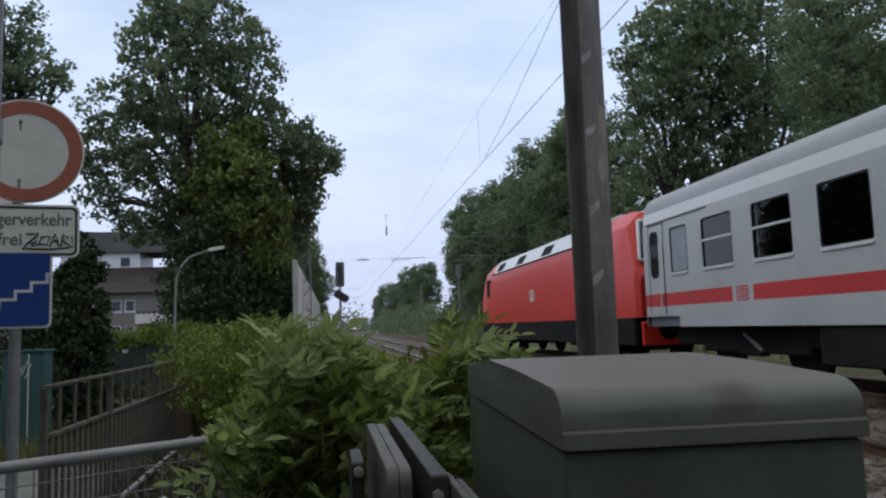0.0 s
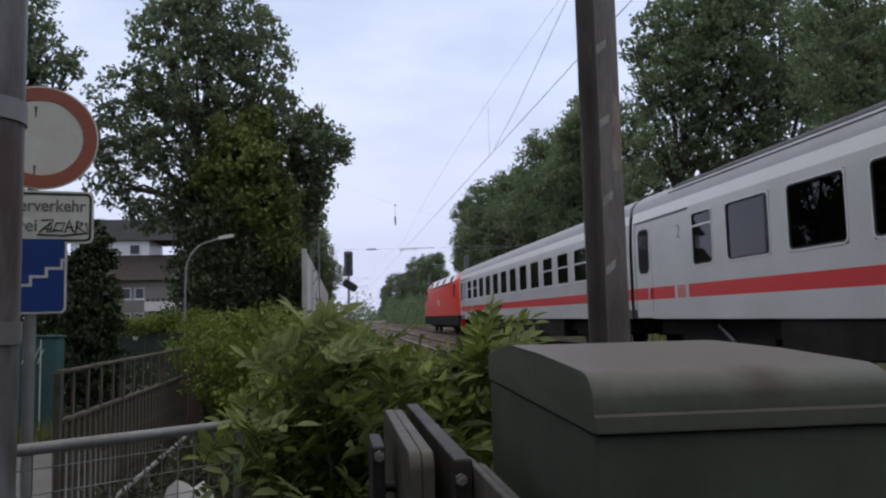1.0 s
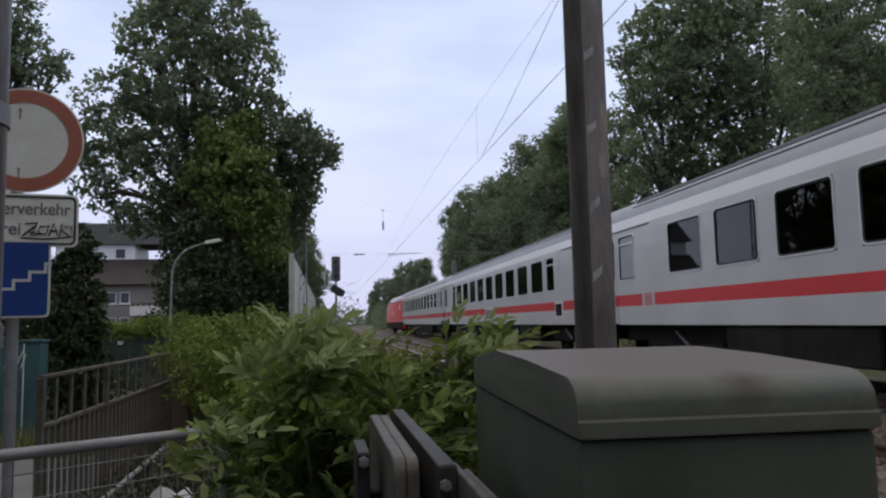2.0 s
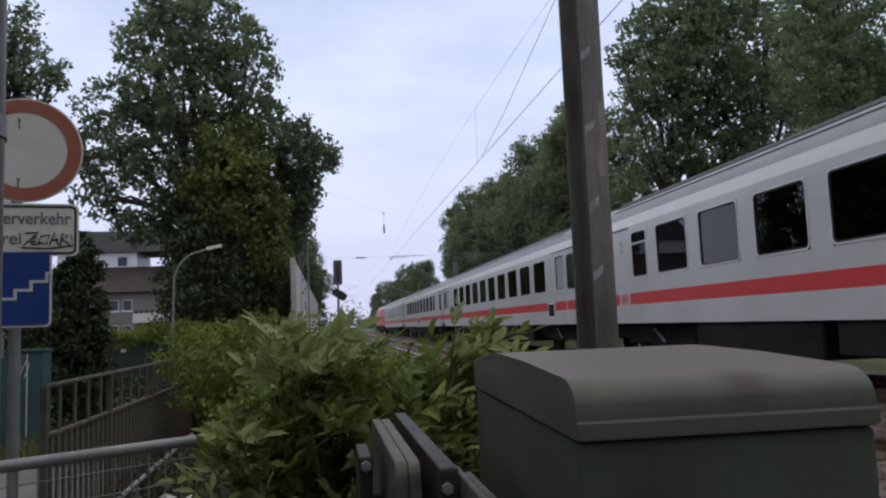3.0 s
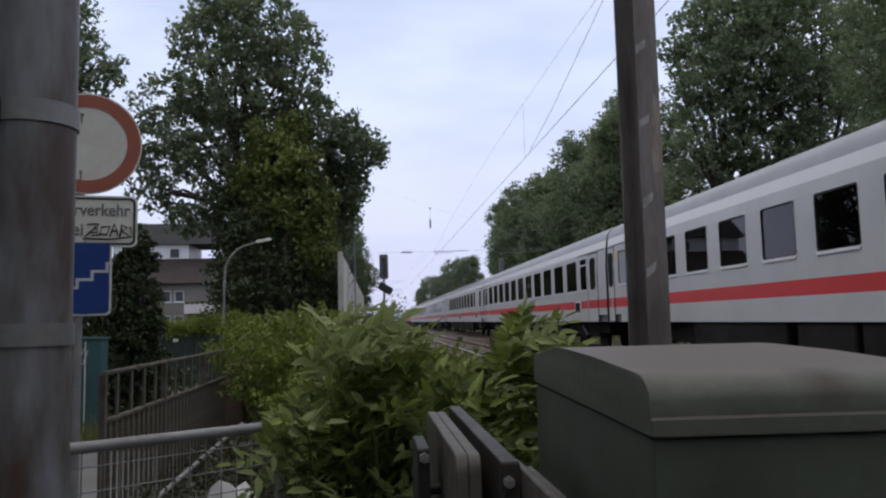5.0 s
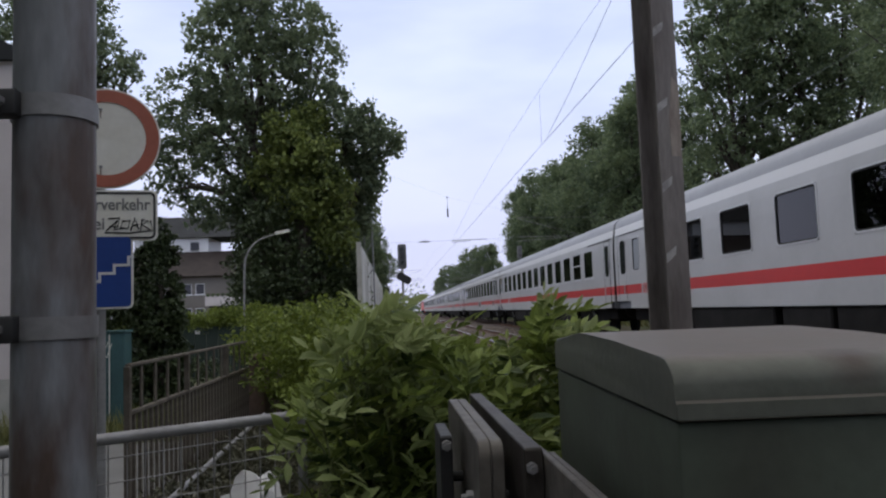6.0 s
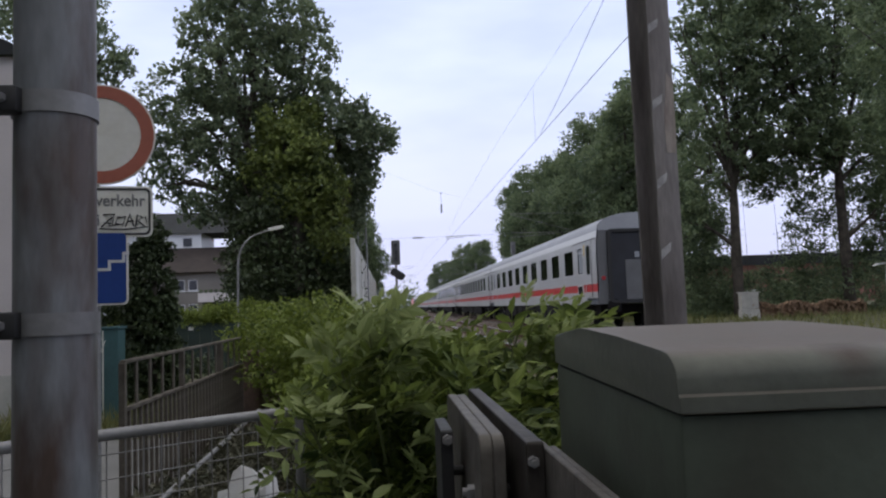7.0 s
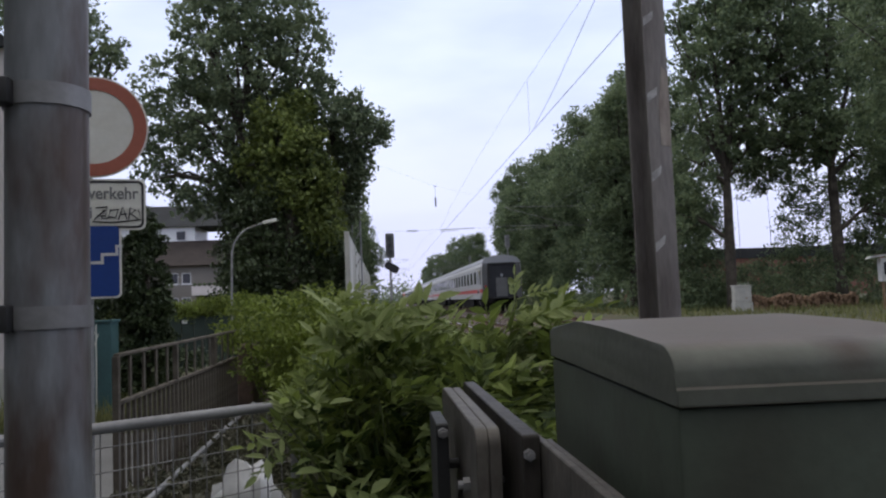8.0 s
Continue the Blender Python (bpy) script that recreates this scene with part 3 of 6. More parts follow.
            prism(bm, rounded(p0, p1, 2.05, 3.0, 0.12), s * 1.40, s * 1.4185, axis="x")
            part("door_pane", bm, M_GLASS_DARK, d, "dark rounded door window")
            bm = bmesh.new()
            yh = y1 - 0.1 if y0 < 13 else y0 + 0.1
            rod(bm, (s * 1.45, yh, 1.45), (s * 1.45, yh, 1.64), 0.016, 6)
            box(bm, min(s * 1.405, s * 1.46), max(s * 1.405, s * 1.46), yh - 0.02, yh + 0.02, 1.43, 1.45)
            box(bm, min(s * 1.405, s * 1.46), max(s * 1.405, s * 1.46), yh - 0.02, yh + 0.02, 1.64, 1.66)
            part("handle", bm, M_FRAME, d)
        # drip rail over the doors
        for a, b in ((BODY0 + 0.15, 3.3), (23.4, BODY1 - 0.15)):
            bm = bmesh.new()
            side_strip(bm, s, a, b, 3.205, 3.232, t=0.0, out=0.022)
            part("drip_rail", bm, M_T_END, t, smooth=False)
    # roof with its ribs
    bm = bmesh.new()
    top = skin(3.47)

    def over(a):
        return -top * math.cos(a), 3.47 + 0.58 * math.sin(a) ** 0.8

    arc = [over(math.pi * k / 14) for k in range(15)]
    prism(bm, arc, BODY0 - 0.02, BODY1 + 0.02)
    part("roof", bm, M_T_ROOF, t)
    # Ribs are darker than the roof, so their colour draws the shadow lines.
    if ribs:
        for k, r in ((1.35, 0.012), (2.25, 0.018), (2.75, 0.018), (3.3, 0.022)):
            for s in (-1, 1):
                a, b = over(math.pi * k / 14)
                bm = bmesh.new()
                rod(bm, (s * abs(a) * 1.004, 2.0, b + 0.008), (s * abs(a) * 1.004, CL - 2.0, b + 0.008), r, 6)
                part("roof_rib", bm, M_T_RIB_SHADE, t, "raised roof corrugation, coloured dark as its shadow line")
    # ends, gangways, inside
    for y, d in ((BODY0, -1), (BODY1, 1)):
        bm = bmesh.new()
        shell = [(-1.4, SILL), (1.4, SILL), (1.4, 2.7), (1.345, 3.46)] + [(-a, b) for a, b in arc[1:-1]] + [(-1.345, 3.46), (-1.4, 2.7)]
        prism(bm, shell, y, y - d * 0.03)
        part("end_wall", bm, M_T_END, t, "grimy grey coach end", smooth=False)
        bm = bmesh.new()
        ring(bm, rounded(-1.02, 1.02, 1.02, 3.5, 0.16), rounded(-0.9, 0.9, 1.1, 3.4, 0.12), 0, 0.09)
        bmesh.ops.transform(bm, matrix=Matrix(((0, 1, 0, 0), (d, 0, 0, y), (0, 0, 1, 0), (0, 0, 0, 1))), verts=bm.verts)
        gw = part("gangway", bm, M_RUBBER, t, "black rubber gangway bellows")
        bm = bmesh.new()
        prism(bm, rounded(-0.9, 0.9, 1.1, 3.4, 0.12), y + d * 0.004, y + d * 0.012)
        part("gangway_recess", bm, M_T_RECESS, gw, smooth=False)
        bm = bmesh.new()
        box(bm, -0.42, 0.38, y + d * 0.03 - 0.015, y + d * 0.03 + 0.015, 1.12, 2.45, 0.008, 1)
        part("gangway_door", bm, M_T_END, gw, "grey lower gangway panel")
        bm = bmesh.new()
        box(bm, -0.08, 0.08, y + d * 0.025 - 0.01, y + d * 0.025 + 0.01, 2.52, 2.72, 0.006, 1)
        part("notice", bm, M_FROST, gw)
        for s in (-1, 1):
            bm = bmesh.new()
            rod(bm, (s * 0.875, y, 0.92), (s * 0.875, y + d * 0.045, 0.92), 0.12, 10)
            rod(bm, (s * 0.875, y + d * 0.045, 0.92), (s * 0.875, y + d * 0.085, 0.92), 0.24, 14)
            part("buffer", bm, M_T_DARK, t)
            bm = bmesh.new()
            rod(bm, (s * 1.18, y, 1.86), (s * 1.18, y + d * 0.05, 1.86), 0.075, 12)
            part("tail_lamp", bm, M_T_TAIL, t, "small red tail lamp")
    bm = bmesh.new()
    box(bm, -1.33, 1.33, BODY0 + 0.05, BODY1 - 0.05, 0.99, 1.2)
    # The upright sheet down the middle is added to stop light between the windows.
    box(bm, -0.02, 0.02, BODY0 + 0.05, BODY1 - 0.05, 1.2, 3.4)
    part("floor_and_light_block", bm, M_T_INT, t, smooth=False)
    # underframe, equipment boxes and bogies
    bm = bmesh.new()
    box(bm, -1.1, 1.1, 0.9, 25.5, 0.62, 0.95, 0.03, 1)
    part("underframe", bm, M_T_DARK, t)
    for y0, y1, q in ((5.9, 8.6, 0.42), (8.75, 11.2, 0.36), (11.5, 14.6, 0.4), (14.75, 16.3, 0.48), (16.6, 20.4, 0.4)):
        bm = bmesh.new()
        box(bm, -1.36, 1.36, y0, y1, q, 0.975, 0.03, 1)
        part("equipment_box", bm, M_T_GREY, t)
    for y in (3.7, 22.7):
        bm = bmesh.new()
        for s in (-1, 1):
            box(bm, s * 1.02 - 0.07, s * 1.02 + 0.07, y - 1.7, y + 1.7, 0.5, 0.72, 0.03, 1)
            box(bm, s * 1.02 - 0.1, s * 1.02 + 0.1, y - 0.35, y + 0.35, 0.45, 0.9, 0.03, 1)
        box(bm, -1.0, 1.0, y - 0.25, y + 0.25, 0.5, 0.85)
        bg = part("bogie", bm, M_T_DARK, t)
        for s in (-1, 1):
            bm = bmesh.new()
            rod(bm, (s * 1.16, y - 0.5, 0.55), (s * 1.16, y + 0.05, 0.85), 0.035, 8)
            part("damper", bm, M_T_END, bg)
        for yy in (y - 1.25, y + 1.25):
            for s in (-1, 1):
                bm = bmesh.new()
                rod(bm, (s * 0.69, yy, 0.46), (s * 0.82, yy, 0.46), 0.46, 20)
                part("wheel", bm, M_T_GREY, bg)
    for y, body in numbers:
        number_on(t, body, y)
    return t


M_GLASS_DARK = mat("door_glass", (0.016, 0.018, 0.024), 0.06, var=0.05, bump=0)
M_FROST = mat("frosted_pane", (0.27, 0.29, 0.32), 0.35, var=0.05, bump=0)
M_T_VENT = mat("vent_grey", (0.2, 0.2, 0.19), 0.7, var=0.1)
M_T_RIB_SHADE = mat("roof_rib_shade_grey", (0.13, 0.135, 0.15), 0.6, var=0.1, bump=0)
M_T_NUMBER = mat("class_number_grey", (0.2, 0.21, 0.23), 0.6, var=0.05, bump=0)
M_T_RECESS = mat("gangway_dark", (0.018, 0.02, 0.028), 0.7, var=0.2)
M_T_TAIL = mat("tail_lamp_red", (0.35, 0.015, 0.02), 0.3, var=0.05, bump=0)


def row(first, pitch, count, width, sashed=(), bar=0.55):
    return [(first + pitch * k - width / 2, first + pitch * k + width / 2, bar if k in sashed else 0, False) for k in range(count)]


OLD_Z = (2.06, 3.03)
coach_front = coach("light grey intercity coach with red stripe and sash windows", row(3.9, 1.741, 12, 1.13, (0, 1, 2, 10, 11)) + [(1.97, 2.75, 0.52, True), (24.19, 24.97, 0, True)],
                    [(0.62, 1.5, 1.02, 1.42), (25.3, 26.0, 25.55, 25.9)], [], "plain", (21.95, 22.62), ribs=False, lift=1.6, wz=OLD_Z)
SALOON = [(3.99, 4.82, 0.78, False), (22.36, 23.2, 0.74, False)]
saloon = coach("light grey intercity coach with framed saloon windows and ribbed roof", row(5.95, 1.9, 9, 1.42) + SALOON,
               [(1.0, 2.05, 1.18, 1.8), (25.2, 26.1, 25.36, 25.88)], [(3.29, 3.93, 1.24, 1.62), (12.95, 14.4, 1.22, 1.63)], "sealed", (23.44, 24.08), ((23.8, "2"), (3.48, "2")))
coach_frosted = coach("light grey intercity coach with frosted end windows and ribbed roof", row(4.65, 1.9, 10, 1.42) + [(1.94, 2.84, 0, True), (24.2, 25.12, 0.8, True)],
                      [(0.83, 1.78, 0.97, 1.63), (25.27, 26.17, 25.42, 25.98)], [(3.1, 3.72, 1.24, 1.62)], "sealed", (23.2, 23.85))
coach_smooth = coach("light grey intercity coach with plain windows and a smooth roof", row(4.1, 1.9, 11, 1.38) + [(2.18, 2.95, 0.8, False), (24.5, 25.27, 0.8, False)],
                     [(0.97, 2.03, 1.2, 1.74), (25.5, 26.2, 25.7, 26.12)], [(3.06, 3.68, 1.3, 1.64), (11.15, 12.6, 1.22, 1.63)], "plain", (23.55, 24.2), ribs=False)
coach_first = coach("light grey first class coach with sash windows and a yellow mark", row(3.18, 1.68, 13, 1.15, (1, 12)) + [(24.6, 25.32, 0, True)],
                    [(0.5, 1.1, 0.62, 0.98), (25.72, 26.24, 25.8, 26.16)], [], "plain", (21.95, 22.66), ((22.4, "1"),), ribs=False, lift=1.1, wz=OLD_Z)
coach_last = coach("light grey first class coach at the rear of the train", row(3.9, 2.325, 9, 1.4) + [(1.78, 2.54, 0.8, True), (23.9, 24.55, 0, True)],
                   [(0.72, 1.47, 0.88, 1.28), (25.2, 25.95, 25.25, 25.68)], [(1.95, 2.6, 1.36, 1.64)], "sealed", (23.24, 23.86), ribs=False, lift=1.4, wz=OLD_Z)
for c, y0 in ((coach_first, 25.4), (coach_last, 1.55)):
    bm = bmesh.new()
    side_strip(bm, -1, y0, y0 + 0.14, 2.7, 3.1, t=0.0, out=0.004)
    part("class_mark", bm, mat("class_yellow", (0.6, 0.42, 0.06), 0.5, var=0.05, bump=0), c, "yellow first class mark", smooth=False)
COACHES = [coach_front, saloon, coach_frosted, copy_thing(saloon, pose(TRAIN_X, 0, RAIL_Z)), coach_smooth, coach_first, coach_last]


def locomotive():
    """A red electric locomotive, 19.1 m, built like the coaches from the rear end."""
    t = thing("locomotive", pose(TRAIN_X, 0, RAIL_Z), "bright red electric locomotive with a pale grey roof", "locomotive")
    L0, L1 = 0.45, 18.65

    bm = bmesh.new()
    # raked noses: rings along the length, each with its own top height
    rings = []
    for y, topz, w in ((L0, 2.2, 0.9), (L0 + 0.12, 2.35, 0.97), (L0 + 0.75, 3.76, 0.97), (L0 + 1.1, 3.82, 1.0), (L0 + 2.3, 3.82, 1.0), (L0 + 2.45, 3.3, 1.0),
                       (L1 - 2.45, 3.3, 1.0), (L1 - 2.3, 3.82, 1.0), (L1 - 1.1, 3.82, 1.0), (L1 - 0.75, 3.76, 0.97), (L1 - 0.12, 2.35, 0.97), (L1, 2.2, 0.9)):
        hi = min(2.85, topz - 0.25)
        rings.append([bm.verts.new(p) for p in ((-1.42 * w, y, 1.2), (-1.43 * w, y, hi), (-1.28 * w, y, min(topz, max(3.4, hi))) if topz > 3.5 else (-1.38 * w, y, topz - 0.03),
                                                (-0.9 * w, y, topz), (0.9 * w, y, topz), (1.28 * w, y, min(topz, max(3.4, hi))) if topz > 3.5 else (1.38 * w, y, topz - 0.03),
                                                (1.43 * w, y, hi), (1.42 * w, y, 1.2))])
    for a, b in zip(rings, rings[1:]):
        for k in range(8):
            bm.faces.new((a[k], a[(k + 1) % 8], b[(k + 1) % 8], b[k]))
    bm.faces.new(rings[0])
    bm.faces.new(rings[-1][::-1])
    part("body", bm, M_T_LOCO, t, angle=25)
    bm = bmesh.new()
    prism(bm, [(-1.34, 3.27), (-1.0, 3.84), (-0.7, 3.95), (0.7, 3.95), (1.0, 3.84), (1.34, 3.27)], L0 + 2.38, L1 - 2.38)
    part("roof", bm, M_T_BAND, t, "pale grey sloping roof", smooth=False)
    for s in (-1, 1):
        bm = bmesh.new()
        box(bm, s * 1.375 - 0.03, s * 1.375 + 0.03, L0 + 2.5, L1 - 2.5, 3.262, 3.31, 0.008, 1)
        part("roof_gutter", bm, M_T_DARK, t, "dark line along the roof's edge")
    for y in (4.5, 8.2, 11.8, 15.2):
        bm = bmesh.new()
        prism(bm, [(-1.28, 3.4), (-1.09, 3.715), (-1.075, 3.7), (-1.265, 3.385)], y - 0.55, y + 0.55)
        part("roof_vent", bm, M_T_DARK, t, smooth=False)
    for s in (-1, 1):
        bm = bmesh.new()
        box(bm, min(s * 1.30, s * 1.42), max(s * 1.30, s * 1.42), L0 + 0.2, L1 - 0.2, 0.55, 1.198, 0.02, 1)
        part("skirt", bm, M_T_GREY, t, "dark grey lower skirt")
        bm = bmesh.new()
        for dy in (-0.16, 0.16):
            ring(bm, rounded(9.55 + dy - 0.12, 9.55 + dy + 0.12, 1.9, 2.3, 0.05), rounded(9.55 + dy - 0.05, 9.55 + dy + 0.05, 1.98, 2.22, 0.03), s * 1.424, s * 1.436)
        part("emblem", bm, M_T_BAND, t)
    for y, d in ((L0, -1), (L1, 1)):
        # windscreen lying on the raked front
        bm = bmesh.new()
        p0, p1 = Vector((0, y - d * 0.19, 2.52)), Vector((0, y - d * 0.62, 3.52))
        q = []
        off = Vector((0, d * 0.9, 0.43)).normalized() * 0.02
        for x, p in ((-1.2, p0), (1.2, p0), (1.02, p1), (-1.02, p1)):
            q.append(Vector((x, p.y, p.z)) + off)
        ws = [bm.verts.new(p) for p in q] + [bm.verts.new(p - off * 1.8) for p in q]
        for f in ((0, 1, 2, 3), (7, 6, 5, 4), (0, 4, 5, 1), (1, 5, 6, 2), (2, 6, 7, 3), (3, 7, 4, 0)):
            bm.faces.new([ws[i] for i in f])
        w = part("windscreen", bm, M_GLASS_DARK, t, smooth=False)
        bm = bmesh.new()
        for a, b in ((0, 1), (1, 2), (2, 3), (3, 0)):
            rod(bm, q[a] + off * 0.4, q[b] + off * 0.4, 0.045, 6)
        part("frame", bm, M_T_BAND, w, "white windscreen surround")
        for s in (-1, 1):
            bm = bmesh.new()
            box(bm, s * 0.95 - 0.22, s * 0.95 + 0.22, y + d * 0.012 - 0.015, y + d * 0.012 + 0.015, 1.55, 1.7, 0.01, 1)
            part("headlight", bm, M_T_BAND, t)
            bm = bmesh.new()
            rod(bm, (s * 0.875, y, 1.06), (s * 0.875, y + d * 0.42, 1.06), 0.1, 10)
            rod(bm, (s * 0.875, y + d * 0.42, 1.06), (s * 0.875, y + d * 0.46, 1.06), 0.25, 14)
            part("buffer", bm, M_T_DARK, t)
            bm = bmesh.new()
            prism(bm, rounded(y - d * 1.75 - 0.33, y - d * 1.75 + 0.33, 2.35, 3.1, 0.08), s * 1.36, s * 1.437, axis="x")
            part("cab_window", bm, M_GLASS_DARK, t)
        bm = bmesh.new()
        box(bm, -1.3, 1.3, y - 0.06, y + 0.06, 0.55, 1.1, 0.02, 1)
        part("buffer_beam", bm, M_T_LOCO, t)
    for y in (4.2, 14.9):
        bm = bmesh.new()
        for s in (-1, 1):
            box(bm, s * 1.1 - 0.08, s * 1.1 + 0.08, y - 2.0, y + 2.0, 0.45, 0.75, 0.03, 1)
        box(bm, -1.0, 1.0, y - 1.6, y + 1.6, 0.35, 0.9)
        bg = part("bogie", bm, M_T_DARK, t)
        for yy in (y - 1.32, y + 1.32):
            for s in (-1, 1):
                bm = bmesh.new()
                rod(bm, (s * 0.69, yy, 0.6), (s * 0.84, yy, 0.6), 0.6, 22)
                part("wheel", bm, M_T_GREY, bg)
    bm = bmesh.new()
    for x in (-0.5, 0.5):
        tube(bm, [(x, 15.6, 3.86), (x * 0.8, 13.9, 4.05), (0, 15.3, 4.2)], 0.03, 6)
    box(bm, -0.8, 0.8, 15.2, 15.4, 4.2, 4.25, 0.01, 1)
    part("pantograph", bm, M_T_DARK, t)
    return t


LOCO = locomotive()

# ---- overhead line ----
def wire(name, pts, r, label, mat_=None):
    bm = bmesh.new()
    tube(bm, pts, r, 6)
    tagged(part(name, bm, mat_ or M_WIRE), label, "wire", "overhead wires")


CW = RAIL_Z + 5.5
for x in (NEAR_X, TRAIN_X):
    wire("contact_wire", [(x + 0.02, -40 + 15 * k, CW) for k in range(0, 24)], 0.0065 if x < 5 else 0.004, "dark overhead contact wire above the track")
    pts = []
    for k in range(0, 57):
        y = -40 + 5 * k
        u = (y - 20) / 62.0 + 0.5
        sag = 1.1 * (abs((u % 1.0) - 0.5) * 2) ** 2
        pts.append((x, y, CW + 1.48 - sag))
    wire("messenger_wire", pts, 0.003, "thin sagging messenger wire above the contact wire")
wire("feeder_wire", [(NEAR_X, 19.2, CW + 0.01), (NEAR_X, 16.6, 6.26), (NEAR_X, 13.2, 6.94), (NEAR_X, 8.0, 8.05), (NEAR_X, 2.0, 9.4)], 0.0055, "thin slanting wire clamped to the contact wire")
for y in (19.8,):
    for x in (NEAR_X, TRAIN_X):
        u = ((y - 20) / 62.0 + 0.5) % 1.0
        wire("dropper", [(x, y, CW), (x, y, CW + 1.48 - 1.1 * (abs(u - 0.5) * 2) ** 2)], 0.003, "thin vertical dropper of the overhead line")


def cantilever(x, y, mast_x, label):
    """A lattice mast with a bracket that holds the overhead line."""
    t = thing("catenary_mast", pose(mast_x, y, 0.1), label, "catenary mast", "catenary masts")
    h = 7.6
    bm = bmesh.new()
    for sx in (-1, 1):
        for sy in (-1, 1):
            rod(bm, (sx * 0.2, sy * 0.17, 0), (sx * 0.11, sy * 0.1, h), 0.025, 6)
    part("mast_frame", bm, M_GALV, t)
    bm = bmesh.new()
    for k in range(14):
        z0, z1 = h * k / 14, h * (k + 1) / 14
        w0, w1 = 0.2 - 0.09 * z0 / h, 0.2 - 0.09 * z1 / h
        s = 1 if k % 2 else -1
        for sy in (-1, 1):
            rod(bm, (s * w0, sy * w0 * 0.88, z0), (-s * w1, sy * w1 * 0.88, z1), 0.012, 5)
        for sx in (-1, 1):
            rod(bm, (sx * w0, s * w0 * 0.88, z0), (sx * w1, -s * w1 * 0.88, z1), 0.012, 5)
    tagged(part("lattice", bm, M_GALV, t), kind="stuff")
    dx = x - mast_x
    bm = bmesh.new()
    tube(bm, [(0, 0, 6.0), (dx, 0, CW + 0.25)], 0.018, 6)
    tube(bm, [(0, 0, 7.3), (dx, 0, CW + 1.55)], 0.014, 6)
    tube(bm, [(dx * 0.25, 0, 6.05), (dx, 0, CW + 1.5)], 0.018, 6)
    tube(bm, [(dx * 0.5, 0, CW + 0.12), (dx, 0, CW - 0.05)], 0.02, 6)
    part("bracket", bm, M_GALV, t)
    for z in (6.0, 7.3):
        bm = bmesh.new()
        for k in range(4):
            a = dx * (0.08 + 0.025 * k)
            rod(bm, (a, 0, z - 0.01), (a + 0.02 * (1 if dx > 0 else -1), 0, z - 0.01), 0.07, 8)
        part("insulator", bm, M_BLACK, t)
    return t


bm = bmesh.new()
tube(bm, [(3.95, 50, 6.08), (6.25, 50, 6.12)], 0.025, 6)
tube(bm, [(3.95, 50, 5.95), (5.2, 50, 6.02)], 0.015, 6)
rod(bm, (4.07, 50, 5.84), (4.07, 50, 6.1), 0.01, 5)
tagged(part("registration_arm", bm, M_GALV), "thin grey registration arm that steadies the contact wire", "wire arm")
bm = bmesh.new()
for k in range(5):
    rod(bm, (1.8 + 0.12 * k, 50, 6.06), (1.86 + 0.12 * k, 50, 6.06), 0.06, 8)
rod(bm, (1.7, 50, 6.06), (2.5, 50, 6.06), 0.02, 6)
tagged(part("insulator", bm, M_BLACK), "dark ribbed insulator on the span wire", "insulator")
wire("span_wire", [(-1.7, 50, 6.05), (6.25, 50, 6.1), (13.2, 50, 6.3)], 0.005, "thin span wire across both tracks")
cantilever(TRAIN_X, 50.0, 14.4, "grey lattice catenary mast with bracket before the trees")
for y in (112.0, 174.0):
    cantilever(NEAR_X, y, -1.7, "grey lattice catenary mast far along the near track")
    cantilever(TRAIN_X, y, 13.2, "grey lattice catenary mast far along the trees")
t = thing("catenary_mast", pose(-0.8, 24, 0) @ Matrix.Diagonal((1, 1, 0.86, 1)), "slim grey lattice mast behind the noise barrier", "catenary mast", "catenary masts")
bm = bmesh.new()
for sx in (-1, 1):
    for sy in (-1, 1):
        rod(bm, (sx * 0.17, sy * 0.15, 0), (sx * 0.1, sy * 0.1, 7.7), 0.025, 6)
part("mast_frame", bm, M_GALV, t)
bm = bmesh.new()
for k in range(16):
    s = 1 if k % 2 else -1
    w0 = 0.17 - 0.07 * k / 16
    for sy in (-1, 1):
        rod(bm, (s * w0, sy * 0.12, 7.7 * k / 16), (-s * w0, sy * 0.12, 7.7 * (k + 1) / 16), 0.012, 5)
tagged(part("lattice", bm, M_GALV, t), kind="stuff")
bm = bmesh.new()
rod(bm, (2.22, 30, 5.2), (2.22, 30, 5.55), 0.03, 8)
rod(bm, (2.22, 30, 5.55), (2.22, 30, 6.0), 0.006, 5)
rod(bm, (2.18, 30, 6.0), (2.26, 30, 6.02), 0.02, 6)
tagged(part("wire_weight", bm, M_BLACK), "small dark weight hanging from the overhead line", "weight")
wire("span_wire", [(-0.92, 24, 6.2), (2.22, 30, 6.02), (13.2, 50, 6.6)], 0.0015, "thin span wire that carries a small weight")


